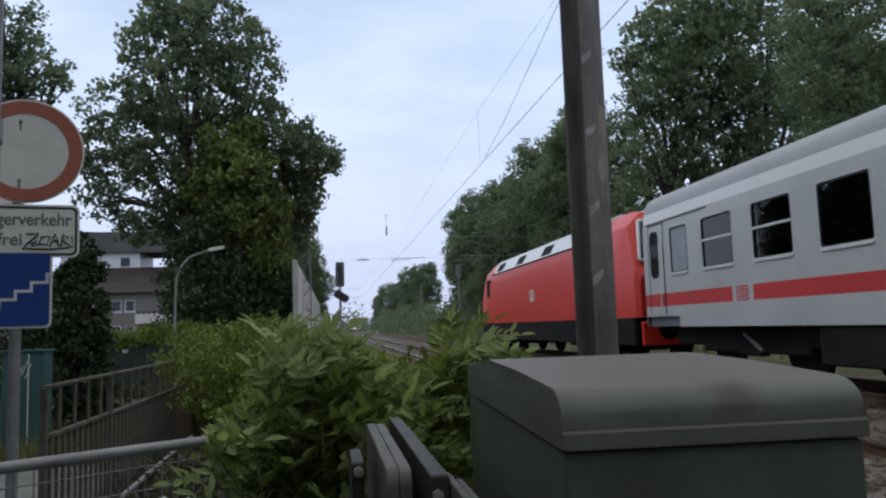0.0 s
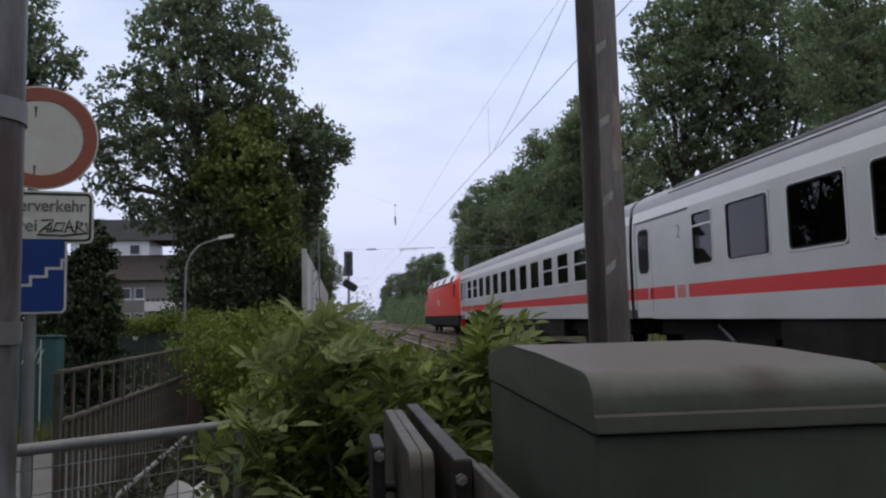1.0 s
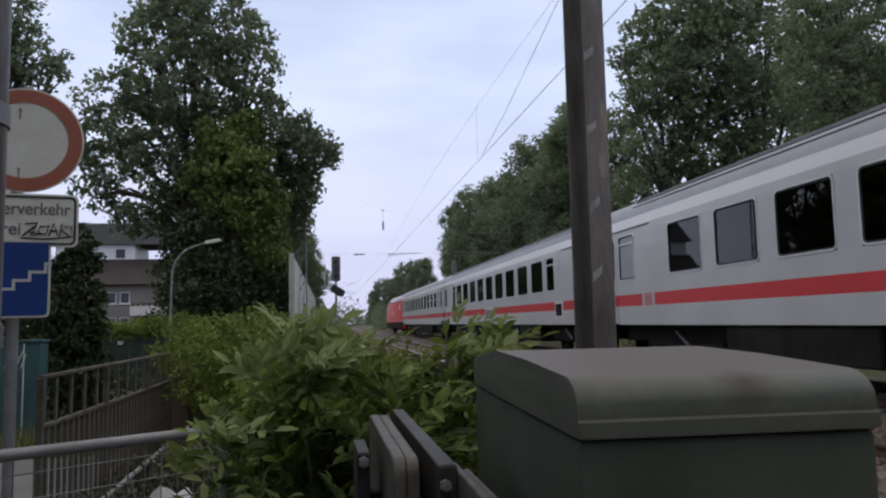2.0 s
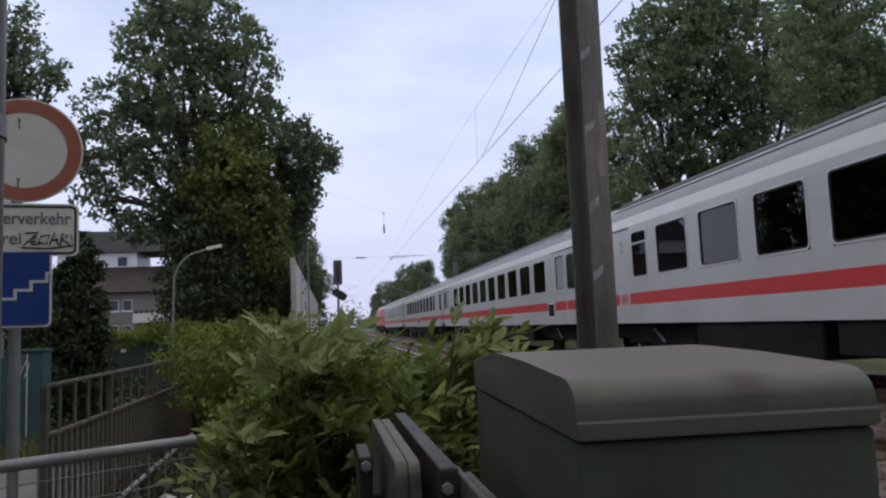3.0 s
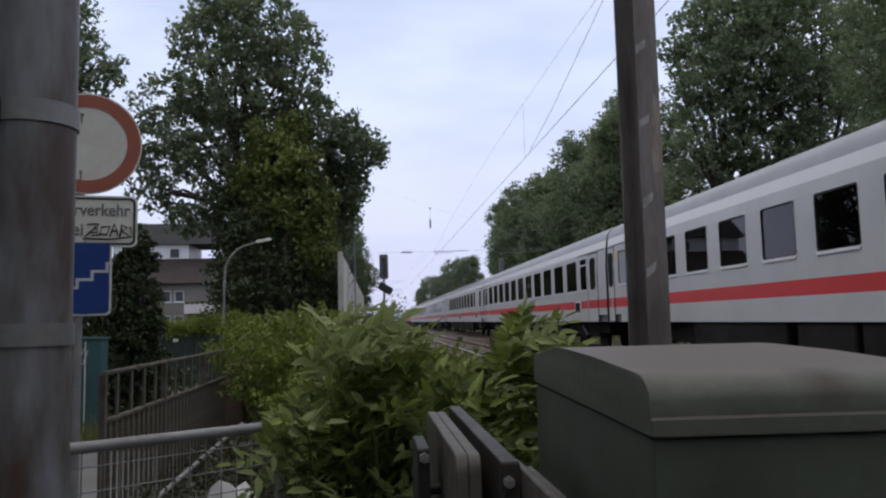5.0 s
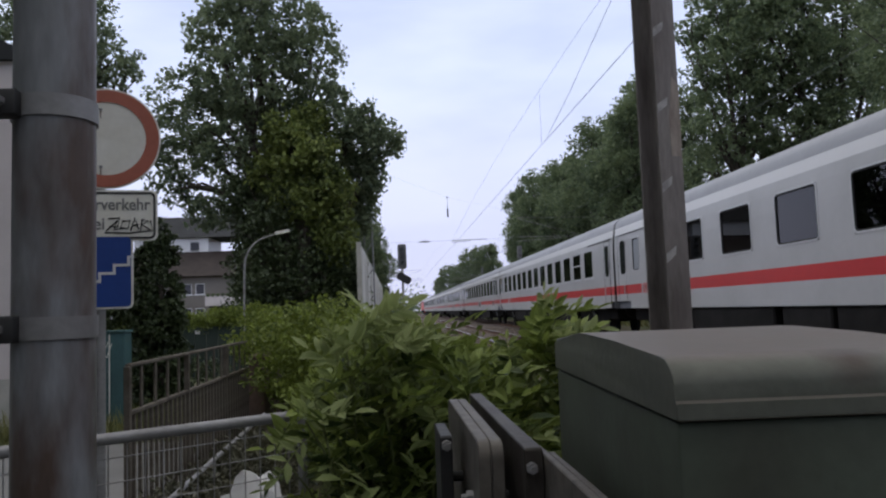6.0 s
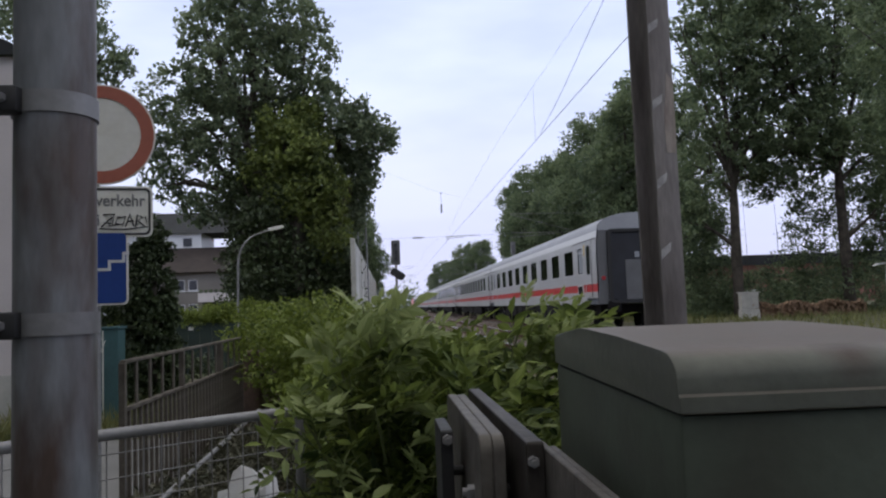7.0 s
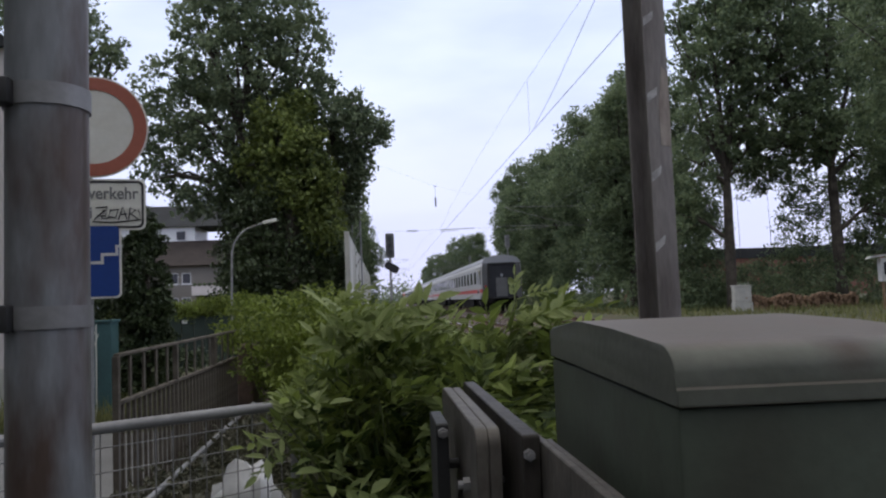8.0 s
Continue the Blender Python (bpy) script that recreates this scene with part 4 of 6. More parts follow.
def signal(m, label, tall, disc=True):
    t = thing("railway_signal", m, label, "railway signal", "railway signals")
    bm = bmesh.new()
    rod(bm, (0, 0, 0), (0, 0, tall), 0.055, 10)
    part("pole", bm, M_GALV, t)
    bm = bmesh.new()
    prism(bm, rounded(-0.19, 0.19, tall, tall + 1.08, 0.07), 0.0, 0.16)
    hd = part("signal_head", bm, M_T_END if disc else M_GALV, t, "grey signal head")
    for dz in (0.25, 0.55, 0.85):
        bm = bmesh.new()
        rod(bm, (0, -0.1, tall + dz), (0, 0.0, tall + dz), 0.085, 12, caps=False)
        part("hood", bm, M_BLACK, hd)
    if disc:
        bm = bmesh.new()
        prism(bm, rounded(-0.33, 0.33, -0.17, 0.17, 0.12), -0.06, 0.06)
        bmesh.ops.transform(bm, matrix=pose(0.06, 0, tall - 0.42, 0, 32, 0), verts=bm.verts)
        part("distant_head", bm, M_BLACK, t, "tilted black distant signal head")
    bm = bmesh.new()
    box(bm, -0.25, 0.25, 0.1, 0.55, tall - 1.3, tall - 1.26)
    rod(bm, (0.25, 0.55, tall - 1.3), (0.25, 0.55, 0), 0.02, 6)
    part("ladder_platform", bm, M_GALV, t)
    return t


signal(pose(0.36, 33, 0), "black railway light signal on a grey pole by the barrier wall", 3.35)
signal(pose(10.5, 62, 0.1), "grey railway light signal before the trees", 5.4, disc=False)

# ---- noise barrier ----
wall = thing("noise_barrier", pose(-0.84, 18, 0), "white panelled noise barrier wall along the track", "barrier wall", kind="structure")
bm = bmesh.new()
box(bm, -0.04, 0.045, 0.07, 3.93, 0.0, 3.14, 0.012, 1)
pn = part("panel", bm, M_WALLWHITE, wall)
bm = bmesh.new()
box(bm, -0.055, 0.06, -0.06, 0.06, 0.0, 3.17, 0.01, 1)
po = part("post", bm, M_CONCRETE, wall)
for k in range(1, 8):
    share(pn, wall, pose(0, 4.0 * k, 0))
    share(po, wall, pose(0, 4.0 * k, 0))

# ---- trees ----
def standing(name, label, blobs, n, size, material, seed, base, trunk=0.28, fork=3.0, clump=0.24, fill=0.35, group="", per=34):
    """A tree whose crown is given in the place's own metres."""
    x, y = base
    return tree(name, pose(x, y, 0), label, [(b[0] - x, b[1] - y, *b[2:]) for b in blobs], n, size, material, seed, trunk, fork, group, clump, fill, per)


MAIN = [(-3.26, 22.0, 10.0, 1.41, 1.3, 1.16), (-5.0, 22.0, 9.88, 0.83, 0.8, 0.83), (-2.22, 22.0, 8.99, 0.83, 0.9, 1.16), (-4.05, 22.0, 8.37, 1.41, 1.3, 1.16),
        (-5.9, 22.5, 8.2, 1.1, 0.9, 0.75), (-1.87, 22.5, 7.52, 0.76, 0.8, 1.18), (-6.3, 23.0, 6.9, 1.1, 0.8, 0.75), (-4.62, 22.5, 6.49, 1.35, 1.2, 1.27),
        (-6.6, 23.0, 5.5, 0.75, 0.6, 0.5), (-1.59, 23.0, 5.89, 0.55, 0.6, 1.38), (-5.3, 23.0, 4.7, 0.85, 0.6, 0.5), (-3.0, 22.5, 7.0, 1.3, 1.0, 1.2), (-3.6, 23.0, 4.6, 1.2, 0.8, 1.2), (-4.4, 22.2, 10.9, 0.9, 0.8, 0.8)]
OVER = [(-0.3, 22.4, 6.67, 0.58, 0.5, 0.6), (-0.79, 22.4, 5.77, 0.55, 0.5, 0.79), (-1.0, 23.23, 4.7, 0.45, 0.5, 0.73), (-1.41, 24.06, 3.49, 0.45, 0.5, 0.87), (-1.0, 21.57, 6.93, 0.53, 0.5, 0.68)]
SHADE_LOW = [(-2.2, 20.9, 2.6, 0.9, 0.7, 1.0), (-1.8, 21.0, 1.6, 0.8, 0.6, 1.2), (-3.1, 21.0, 4.2, 0.8, 0.6, 0.9), (-3.0, 21.0, 2.8, 0.95, 0.7, 1.1), (-2.6, 20.9, 1.2, 1.2, 0.8, 1.1), (-3.9, 22.6, 3.2, 0.9, 0.7, 1.2), (-3.9, 22.4, 1.4, 1.0, 0.7, 1.2), (-3.9, 21.6, 3.0, 0.55, 0.5, 1.4), (-4.1, 21.8, 4.9, 0.8, 0.5, 0.9)]
IVY = [(-2.4, 20.9, 5.9, 0.8, 0.8, 0.75), (-1.95, 20.8, 4.75, 0.75, 0.8, 0.85), (-2.95, 21.3, 6.7, 0.6, 0.5, 0.5), (-2.7, 21.2, 4.9, 0.7, 0.6, 0.8), (-1.65, 20.9, 3.6, 0.5, 0.6, 0.7), (-2.2, 21.3, 7.0, 0.4, 0.4, 0.4), (-3.5, 21.4, 5.6, 0.4, 0.4, 0.45)]
LEFT = [(-10.28, 25.0, 11.48, 1.13, 1.0, 1.13), (-9.32, 25.0, 10.19, 1.03, 0.9, 0.85), (-9.98, 25.0, 9.25, 1.03, 0.9, 0.75), (-8.63, 25.0, 9.64, 0.41, 0.5, 0.34), (-11.86, 25.0, 11.25, 1.5, 1.3, 1.69), (-11.3, 25.0, 8.87, 1.32, 1.1, 1.32)]
standing("ivy_covered_tree", "tree trunk thickly overgrown with yellow-green ivy", IVY, 15000, 0.14, M_LEAF_IVY, 11, (-2.5, 20.9), 0.3, 3.0, clump=0.2, fill=0.3, per=24)
standing("broadleaf_tree", "tall dark green broadleaf tree behind the street lamp", MAIN, 27000, 0.14, M_LEAF_DARK, 12, (-3.6, 22.4), 0.34, 3.4, clump=0.19, fill=0.3, per=26)
# Foliage in the darkest leaf colour, added in place of shade under the tree.
standing("under_tree_shade", "dark foliage added as the shade under the tall tree", SHADE_LOW, 21000, 0.11, M_LEAF_CONIFER_AND_SHADE, 17, (-2.7, 21.1), 0.16, 1.2)
standing("broadleaf_tree", "dark green broadleaf tree leaning over the barrier wall", OVER, 8000, 0.13, M_LEAF_DARK, 13, (-1.75, 22.8), 0.2, 3.0, clump=0.18, per=24)
standing("broadleaf_tree", "tall dark green broadleaf tree beside the house", LEFT, 10500, 0.15, M_LEAF_DARK, 14, (-10.3, 25.2), 0.3, 5.0, clump=0.2, per=26)
tree("conifer", pose(-3.78, 12.2, 0), "dark dense conifer standing by the path", [(0, 0, 1.0, 0.42, 0.45, 1.0), (0, 0, 1.9, 0.38, 0.4, 0.8), (0.02, 0, 2.6, 0.26, 0.25, 0.45)], 14000, 0.075, M_LEAF_CONIFER_AND_SHADE, 16, 0.08, 1.2, clump=0.07)

R1 = [(1.6, 0, 14.0, 3.3, 3.1, 2.9), (-0.6, -0.6, 12.4, 1.9, 1.9, 1.9), (3.8, 0, 12.2, 2.4, 2.4, 2.2), (0.2, 0.5, 9.4, 2.2, 2.2, 1.3), (3.0, -0.4, 9.2, 2.4, 2.2, 1.3), (-1.5, -0.4, 9.8, 1.2, 1.2, 1.0),
      (2.0, 0, 16.4, 2.2, 2.1, 1.5), (-0.6, 0, 15.8, 1.3, 1.4, 1.2), (-1.9, 0, 14.6, 0.8, 0.9, 0.6), (4.6, 0, 15.4, 1.8, 1.8, 1.7), (0.4, 0.4, 7.5, 2.0, 1.6, 0.8), (3.4, 0.2, 7.4, 1.9, 1.4, 0.8),
      (-1.9, 0.2, 7.0, 1.3, 1.4, 1.6), (-2.4, 0.4, 4.2, 1.2, 1.2, 1.7)]
R2 = [(0, 0, 11.2, 2.0, 2.0, 2.0), (1.6, 0.3, 9.2, 1.7, 1.7, 1.6), (-1.8, 0, 9.0, 1.7, 1.9, 1.6), (-0.6, 0, 6.6, 2.3, 2.3, 1.8), (0, 1.0, 3.6, 2.4, 2.4, 2.2), (-0.9, -0.6, 12.2, 1.0, 1.0, 1.0), (2.4, 0, 6.6, 1.1, 1.2, 1.1)]
R3 = [(0, 0, 10.0, 2.4, 2.4, 2.2), (-1.8, 0.3, 7.6, 1.7, 1.7, 1.7), (1.6, 0, 7.2, 1.9, 1.9, 1.8), (0, 0, 3.8, 2.8, 2.8, 2.6), (0.9, 0.5, 11.6, 1.0, 1.0, 1.1), (-2.4, 0, 5.0, 1.3, 1.3, 1.6)]
LBL, GRP = "dark green broadleaf tree in the row beyond the tracks", "trees beyond the tracks"
ra = tree("broadleaf_tree", pose(15.0, 44, 0.4, 0, 0, 20), LBL, R2, 30000, 0.2, M_LEAF_RIGHT, 21, 0.28, 3.2, GRP, 0.34, 0.4, 34)
rb = tree("broadleaf_tree", pose(15.4, 53, 0.4, 0, 0, 200), LBL, [tuple(1.14 * c for c in b) for b in R3], 29000, 0.2, M_LEAF_RIGHT, 22, 0.26, 2.6, GRP, 0.34, 0.4, 34)
rc = tree("broadleaf_tree", pose(17.2, 36, 0.4), "tall broadleaf tree with a bare lower trunk beyond the tracks", R1, 23000, 0.21, M_LEAF_RIGHT, 23, 0.3, 5.4, GRP, 0.3, 0.25, 24)
for x, y, sc, rz, src in ((14.8, 63, 1.02, 70, ra), (15.0, 72, 1.0, 160, rb), (15.6, 87, 1.12, 250, ra), (14.5, 116, 0.82, 120, ra), (14.2, 135, 0.85, 300, rb),
                          (14.0, 158, 0.8, 200, ra), (13.6, 186, 0.85, 10, rb), (13.4, 220, 0.8, 99, ra), (18.5, 50, 1.15, 190, rb), (22.9, 36, 1.06, 180, rc), (28.4, 38, 1.05, 60, rc),
                          (23.5, 24, 0.8, 30, rc), (20.5, 26, 0.78, 220, rc), (29.5, 36, 1.1, 10, ra), (19, 60, 1.1, 45, rb), (18, 75, 1.15, 75, ra), (33, 41, 1.1, 70, rb)):
    o = copy_thing(src, pose(x, y, 0.4, 0, 0, rz))
    o.scale = (sc, sc, sc)
# trees behind the barrier wall, and those that close the place behind the camera
# The latter are out of view, added to block sky light on the foreground.
for x, y, sc, rz, src in ((-2.0, 53, 0.56, 20, rb), (-2.5, 63, 0.66, 140, ra), (-4.6, 66, 0.9, 60, rb), (-4.8, 80, 0.9, 250, ra), (-5, 97, 0.95, 180, rb), (-5, 118, 1.0, 20, ra), (-5, 145, 1.0, 100, rb), (-5, 180, 1.0, 100, ra),
                          (-4.5, -15, 0.95, 10, rb), (1.5, -16, 1.0, 130, ra), (6.5, -15, 0.95, 70, rb), (-8.0, -4.5, 1.0, 200, ra), (-9.5, 2.5, 0.95, 300, rb), (-6.3, 4.6, 0.8, 45, rb), (-6.6, -1.2, 0.9, 145, rb), (11.5, -6.5, 1.0, 10, ra)):
    o = copy_thing(src, pose(x, y, 0, 0, 0, rz))
    o.scale = (sc, sc, sc)
    tagged(o, "dark green broadleaf tree, path's side, some added unseen for shade", group="trees on the path's side")

# ---- backdrop far down the line ----
rng = np.random.default_rng(40)
pts = np.c_[rng.uniform(-60, 40, 5000), rng.uniform(330, 380, 5000), np.abs(rng.normal(0, 4.5, 5000))]
pts[:, 2] *= 0.7 + 0.5 * np.sin(pts[:, 0] * 0.21) * np.sin(pts[:, 0] * 0.07 + 1)
v, f = leaves(rng, pts, 1.6)
tagged(raw("far_woods", v, f, M_LEAF_DARK), "hazy green woods far down the line", "woods", kind="stuff")


# ---- signs on their pole ----
def text_mesh(name, body, size, material, parent, m, bold=0.0, squeeze=1.0):
    cu = bpy.data.curves.new(name, "FONT")
    cu.body, cu.size, cu.align_x, cu.align_y, cu.extrude, cu.offset = body, size, "CENTER", "CENTER", 0.0008, bold
    o = new("tmp", cu)
    me = bpy.data.meshes.new_from_object(o.evaluated_get(bpy.context.evaluated_depsgraph_get()))
    bpy.data.objects.remove(o)
    me.transform(Matrix.Diagonal((squeeze, 1, 1, 1)))
    me.materials.append(material)
    ob = new(name, me)
    ob.parent = parent
    ob.matrix_basis = m
    return ob


FACE = Matrix(((1, 0, 0, 0), (0, 0, -1, 0), (0, 1, 0, 0), (0, 0, 0, 1)))   # letters upright, facing -y
SIGN = pose(-1.72, 4.46, 0, 0, 0, 12)
pole = thing("sign_pole", SIGN, "grey steel tube pole that carries three traffic signs", "sign pole")
bm = bmesh.new()
rod(bm, (0, 0.045, 0), (0, 0.045, 2.72), 0.03, 14)
part("tube", bm, M_GALV, pole)
bm = bmesh.new()
rod(bm, (0, 0.045, 2.72), (0, 0.045, 2.735), 0.032, 14)
part("cap", bm, M_BLACK, pole)

ban = thing("no_vehicles_sign", SIGN @ pose(0.04, 0, 2.57), "round faded white traffic sign with a red rim", "traffic sign", "traffic signs")
bm = bmesh.new()
rod(bm, (0, 0.006, 0), (0, 0.009, 0), 0.3, 56)
part("back_plate", bm, M_SIGNWHITE, ban)
bm = bmesh.new()
c = [(math.cos(2 * math.pi * k / 64), math.sin(2 * math.pi * k / 64)) for k in range(64)]
ring(bm, [(0.29 * a, 0.29 * b) for a, b in c], [(0.218 * a, 0.218 * b) for a, b in c], 0, 0.004)
bmesh.ops.transform(bm, matrix=pose(0, 0.006, 0, 0, 0, -90), verts=bm.verts)
part("red_rim", bm, M_RED, ban)
for z in (-0.17, 0.17):
    bm = bmesh.new()
    rod(bm, (-0.03, 0.007, z), (-0.03, -0.004, z), 0.009, 10)
    part("bolt", bm, M_GALV, ban)
    bm = bmesh.new()
    box(bm, -0.033, -0.028, 0.001, 0.0055, z - 0.05, z)
    part("rust_run", bm, M_RAIL, ban, "thin rusty run below the bolt")

plate = thing("supplementary_sign", SIGN @ pose(-0.02, 0, 2.115), "white supplementary sign allowing pedestrians, with a black scribble", "traffic sign", "traffic signs")
bm = bmesh.new()
prism(bm, rounded(-0.34, 0.34, -0.15, 0.15, 0.035), 0.006, 0.009)
part("back_plate", bm, M_SIGNWHITE, plate)
bm = bmesh.new()
ring(bm, rounded(-0.328, 0.328, -0.138, 0.138, 0.03), rounded(-0.316, 0.316, -0.126, 0.126, 0.022), 0, 0.003)
bmesh.ops.transform(bm, matrix=Matrix(((0, 1, 0, 0), (1, 0, 0, 0.003), (0, 0, 1, 0), (0, 0, 0, 1))), verts=bm.verts)
part("border", bm, M_INK, plate)
text_mesh("lettering", "Fußgängerverkehr", 0.098, M_INKGREY, plate, pose(-0.01, 0.0035, 0.062) @ FACE, 0.0016, 0.86)
text_mesh("lettering", "frei", 0.098, M_INKGREY, plate, pose(-0.01, 0.0035, -0.052) @ FACE, 0.0016, 0.95)
bm = bmesh.new()
for pts in ([(0.06, -0.09), (0.12, -0.03), (0.10, -0.085), (0.16, -0.075)], [(0.07, -0.02), (0.13, -0.015), (0.12, -0.07), (0.075, -0.065)], [(0.15, -0.03), (0.135, -0.07), (0.175, -0.08), (0.19, -0.03), (0.15, -0.035)],
            [(0.19, -0.09), (0.215, -0.015), (0.235, -0.085)], [(0.2, -0.06), (0.235, -0.055)], [(0.245, -0.09), (0.255, -0.02), (0.285, -0.035), (0.255, -0.055), (0.295, -0.085)], [(0.05, -0.1), (0.18, -0.105), (0.31, -0.09), (0.3, -0.03)]):
    tube(bm, [(x, 0.003, z) for x, z in pts], 0.0045, 6)
part("scribble", bm, M_INK, plate, "black marker scribble")

steps_sign = thing("stairway_sign", SIGN @ pose(-0.03, 0, 1.785), "blue square sign with a white figure on a stairway", "traffic sign", "traffic signs")
bm = bmesh.new()
prism(bm, rounded(-0.215, 0.215, -0.215, 0.215, 0.03), 0.006, 0.009)
part("back_plate", bm, M_SIGNWHITE, steps_sign)
bm = bmesh.new()
prism(bm, rounded(-0.203, 0.203, -0.203, 0.203, 0.024), 0.002, 0.0055)
part("blue_field", bm, M_SIGNBLUE, steps_sign)
bm = bmesh.new()
x, z = -0.2, -0.15
for k in range(5):
    box(bm, x, x + 0.078, -0.0015, 0.0018, z - 0.008, z + 0.008)
    box(bm, x + 0.07, x + 0.086, -0.0015, 0.0018, z - 0.008, z + 0.055)
    x, z = x + 0.078, z + 0.047
box(bm, x, x + 0.03, -0.0015, 0.0018, z - 0.008, z + 0.008)
part("stair_symbol", bm, M_T_BAND, steps_sign, smooth=False)
bm = bmesh.new()
rod(bm, (-0.115, -0.0015, 0.15), (-0.115, 0.0018, 0.15), 0.025, 16)
for pts in ([(-0.14, 0.11), (-0.09, 0.11), (-0.085, 0.02), (-0.145, 0.02)], [(-0.14, 0.03), (-0.115, 0.03), (-0.145, -0.09), (-0.17, -0.09)], [(-0.115, 0.03), (-0.088, 0.03), (-0.07, -0.045), (-0.097, -0.045)],
            [(-0.145, 0.11), (-0.135, 0.1), (-0.165, 0.02), (-0.178, 0.025)], [(-0.09, 0.11), (-0.08, 0.1), (-0.045, 0.045), (-0.055, 0.038)]):
    prism(bm, pts, -0.0015, 0.0018)
part("figure_symbol", bm, M_T_BAND, steps_sign, smooth=False)

# ---- thick steel mast with its two clamps ----
mast = thing("round_steel_mast", pose(-0.648, 1.438, 0), "thick weathered grey round steel mast with clamped bands", "mast")
bm = bmesh.new()
rod(bm, (0, 0, 0), (0, 0, 4.2), 0.0705, 40)
part("tube", bm, M_POST, mast)
for z in (1.89, 1.489):
    bm = bmesh.new()
    rod(bm, (0, 0, z - 0.02), (0, 0, z + 0.02), 0.0745, 40)
    cl = part("clamp_band", bm, M_GALV, mast, "bright galvanised clamp band")
    bm = bmesh.new()
    box(bm, -0.2, -0.03, -0.09, -0.05, z - 0.024, z + 0.024, 0.006, 2)
    box(bm, -0.24, -0.16, -0.1, 0.02, z - 0.034, z + 0.03, 0.008, 2)
    br = part("clamp_jaw", bm, M_BLACK, cl, "black iron clamp jaw")
    for dx in (-0.055, -0.14):
        bm = bmesh.new()
        rod(bm, (dx, -0.104, z), (dx, -0.088, z), 0.0095, 6)
        part("bolt", bm, M_GALV, cl)

# ---- catenary beam mast beside the box ----
beam = thing("steel_beam_mast", pose(1.312, 3.6, 0, 0, 0, 24), "grimy brown steel beam mast with peeling tape", "mast")
bm = bmesh.new()
w, d, f_, g = 0.074, 0.07, 0.011, 0.006
prism(bm, [(-w, -d), (w, -d), (w, -d + f_), (g, -d + f_), (g, d - f_), (w, d - f_), (w, d), (-w, d), (-w, d - f_), (-g, d - f_), (-g, -d + f_), (-w, -d + f_)], -0.1, 7.5, axis="z")
bmesh.ops.bevel(bm, geom=[e for e in bm.edges if abs((e.verts[0].co - e.verts[1].co).z) > 1], offset=0.003, segments=2, affect="EDGES", profile=0.5)
part("beam", bm, M_HBEAM, beam)
M_TAPE = mat("old_tape", (0.43, 0.42, 0.42), 0.7, var=0.2, scale=20)
M_BLEACHED = mat("bleached_rust", (0.36, 0.315, 0.28), 0.85, var=0.2, scale=14, fine=60, col2=(0.25, 0.21, 0.19), stretch=0.4)
for z in (1.72, 2.06, 2.45, 2.83):
    bm = bmesh.new()
    prism(bm, [(-0.072, z - 0.045), (-0.01, z + 0.0), (-0.005, z + 0.04), (-0.072, z + 0.0)], -d - 0.003, -d - 0.0008)
    part("tape_scrap", bm, M_TAPE, beam, "faded scrap of white tape", smooth=False)

bm = bmesh.new()
prism(bm, [(0.004, 2.2), (0.06, 2.2), (0.072, 2.26), (0.072, 2.56), (0.03, 2.6), (0.012, 2.45), (0.0, 2.4)], -d - 0.0022, -d - 0.0008)
part("bleached_patch", bm, M_BLEACHED, beam, "pale bare patch where paint has peeled", smooth=False)

# ---- barrier drive cabinet ----
CAB = pose(0.221, 0.662, 0, 0, 0, -2.2)
CW_, CD_ = 0.287, 0.6
cab = thing("barrier_drive_box", CAB, "grey-green metal barrier drive box with a rounded lid", "metal box")
bm = bmesh.new()
box(bm, 0.0, CW_, 0.0, CD_, 0.0, 1.39, 0.006, 2)
part("housing", bm, M_BOX, cab)
bm = bmesh.new()
prof = [(-0.0015, 1.3918), (-0.0065, 1.3925), (-0.0065, 1.4065), (-0.001, 1.4085)]
for k in range(7):
    a = radians(180 - 15 * k - 8)
    prof.append((0.038 + 0.04 * math.cos(a), 1.418 + 0.028 * math.sin(a)))
prof += [(0.2, 1.453), (0.36, 1.4565), (0.4, 1.456), (CD_ - 0.02, 1.441), (CD_ + 0.002, 1.434), (CD_ + 0.004, 1.392)]
prism(bm, prof, -0.002, CW_ + 0.002, axis="x")
bmesh.ops.bevel(bm, geom=[e for e in bm.edges if abs(e.verts[0].co.x - e.verts[1].co.x) < 1e-5], offset=0.0022, segments=2, affect="EDGES", profile=0.5)
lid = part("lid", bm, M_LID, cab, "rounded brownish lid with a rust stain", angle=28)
bm = bmesh.new()
box(bm, 0.001, CW_ - 0.001, -0.0006, 0.0, 1.3903, 1.3915)
part("lid_seam", bm, M_PLATE, lid, smooth=False)
bm = bmesh.new()
rod(bm, (0.25, 0.002, 0.95), (0.25, -0.01, 0.95), 0.014, 12)
part("lock", bm, M_GALV, cab)

# ---- barrier arm with its counterweight plates ----
arm = thing("level_crossing_barrier", pose(0.13, 1.15, 0, 0, 0, 0.5), "steel barrier arm with bolted counterweight plates", "crossing barrier")


def slab(name, x0, x1, y0, y1, z0, z1, material, bev=0.012, label=""):
    bm = bmesh.new()
    box(bm, x0, x1, y0, y1, z0, z1)
    bmesh.ops.bevel(bm, geom=[e for e in bm.edges if abs((e.verts[0].co - e.verts[1].co).x) > 0.5 * (x1 - x0)], offset=bev, segments=4, affect="EDGES", profile=0.5)
    bmesh.ops.bevel(bm, geom=list(bm.edges), offset=0.0016, segments=1, affect="EDGES", profile=0.5)
    return part(name, bm, material, arm, label)


slab("arm_bar", 0.017, 0.043, -0.1, 0.6, 1.15, 1.302, M_PLATE, 0.006)
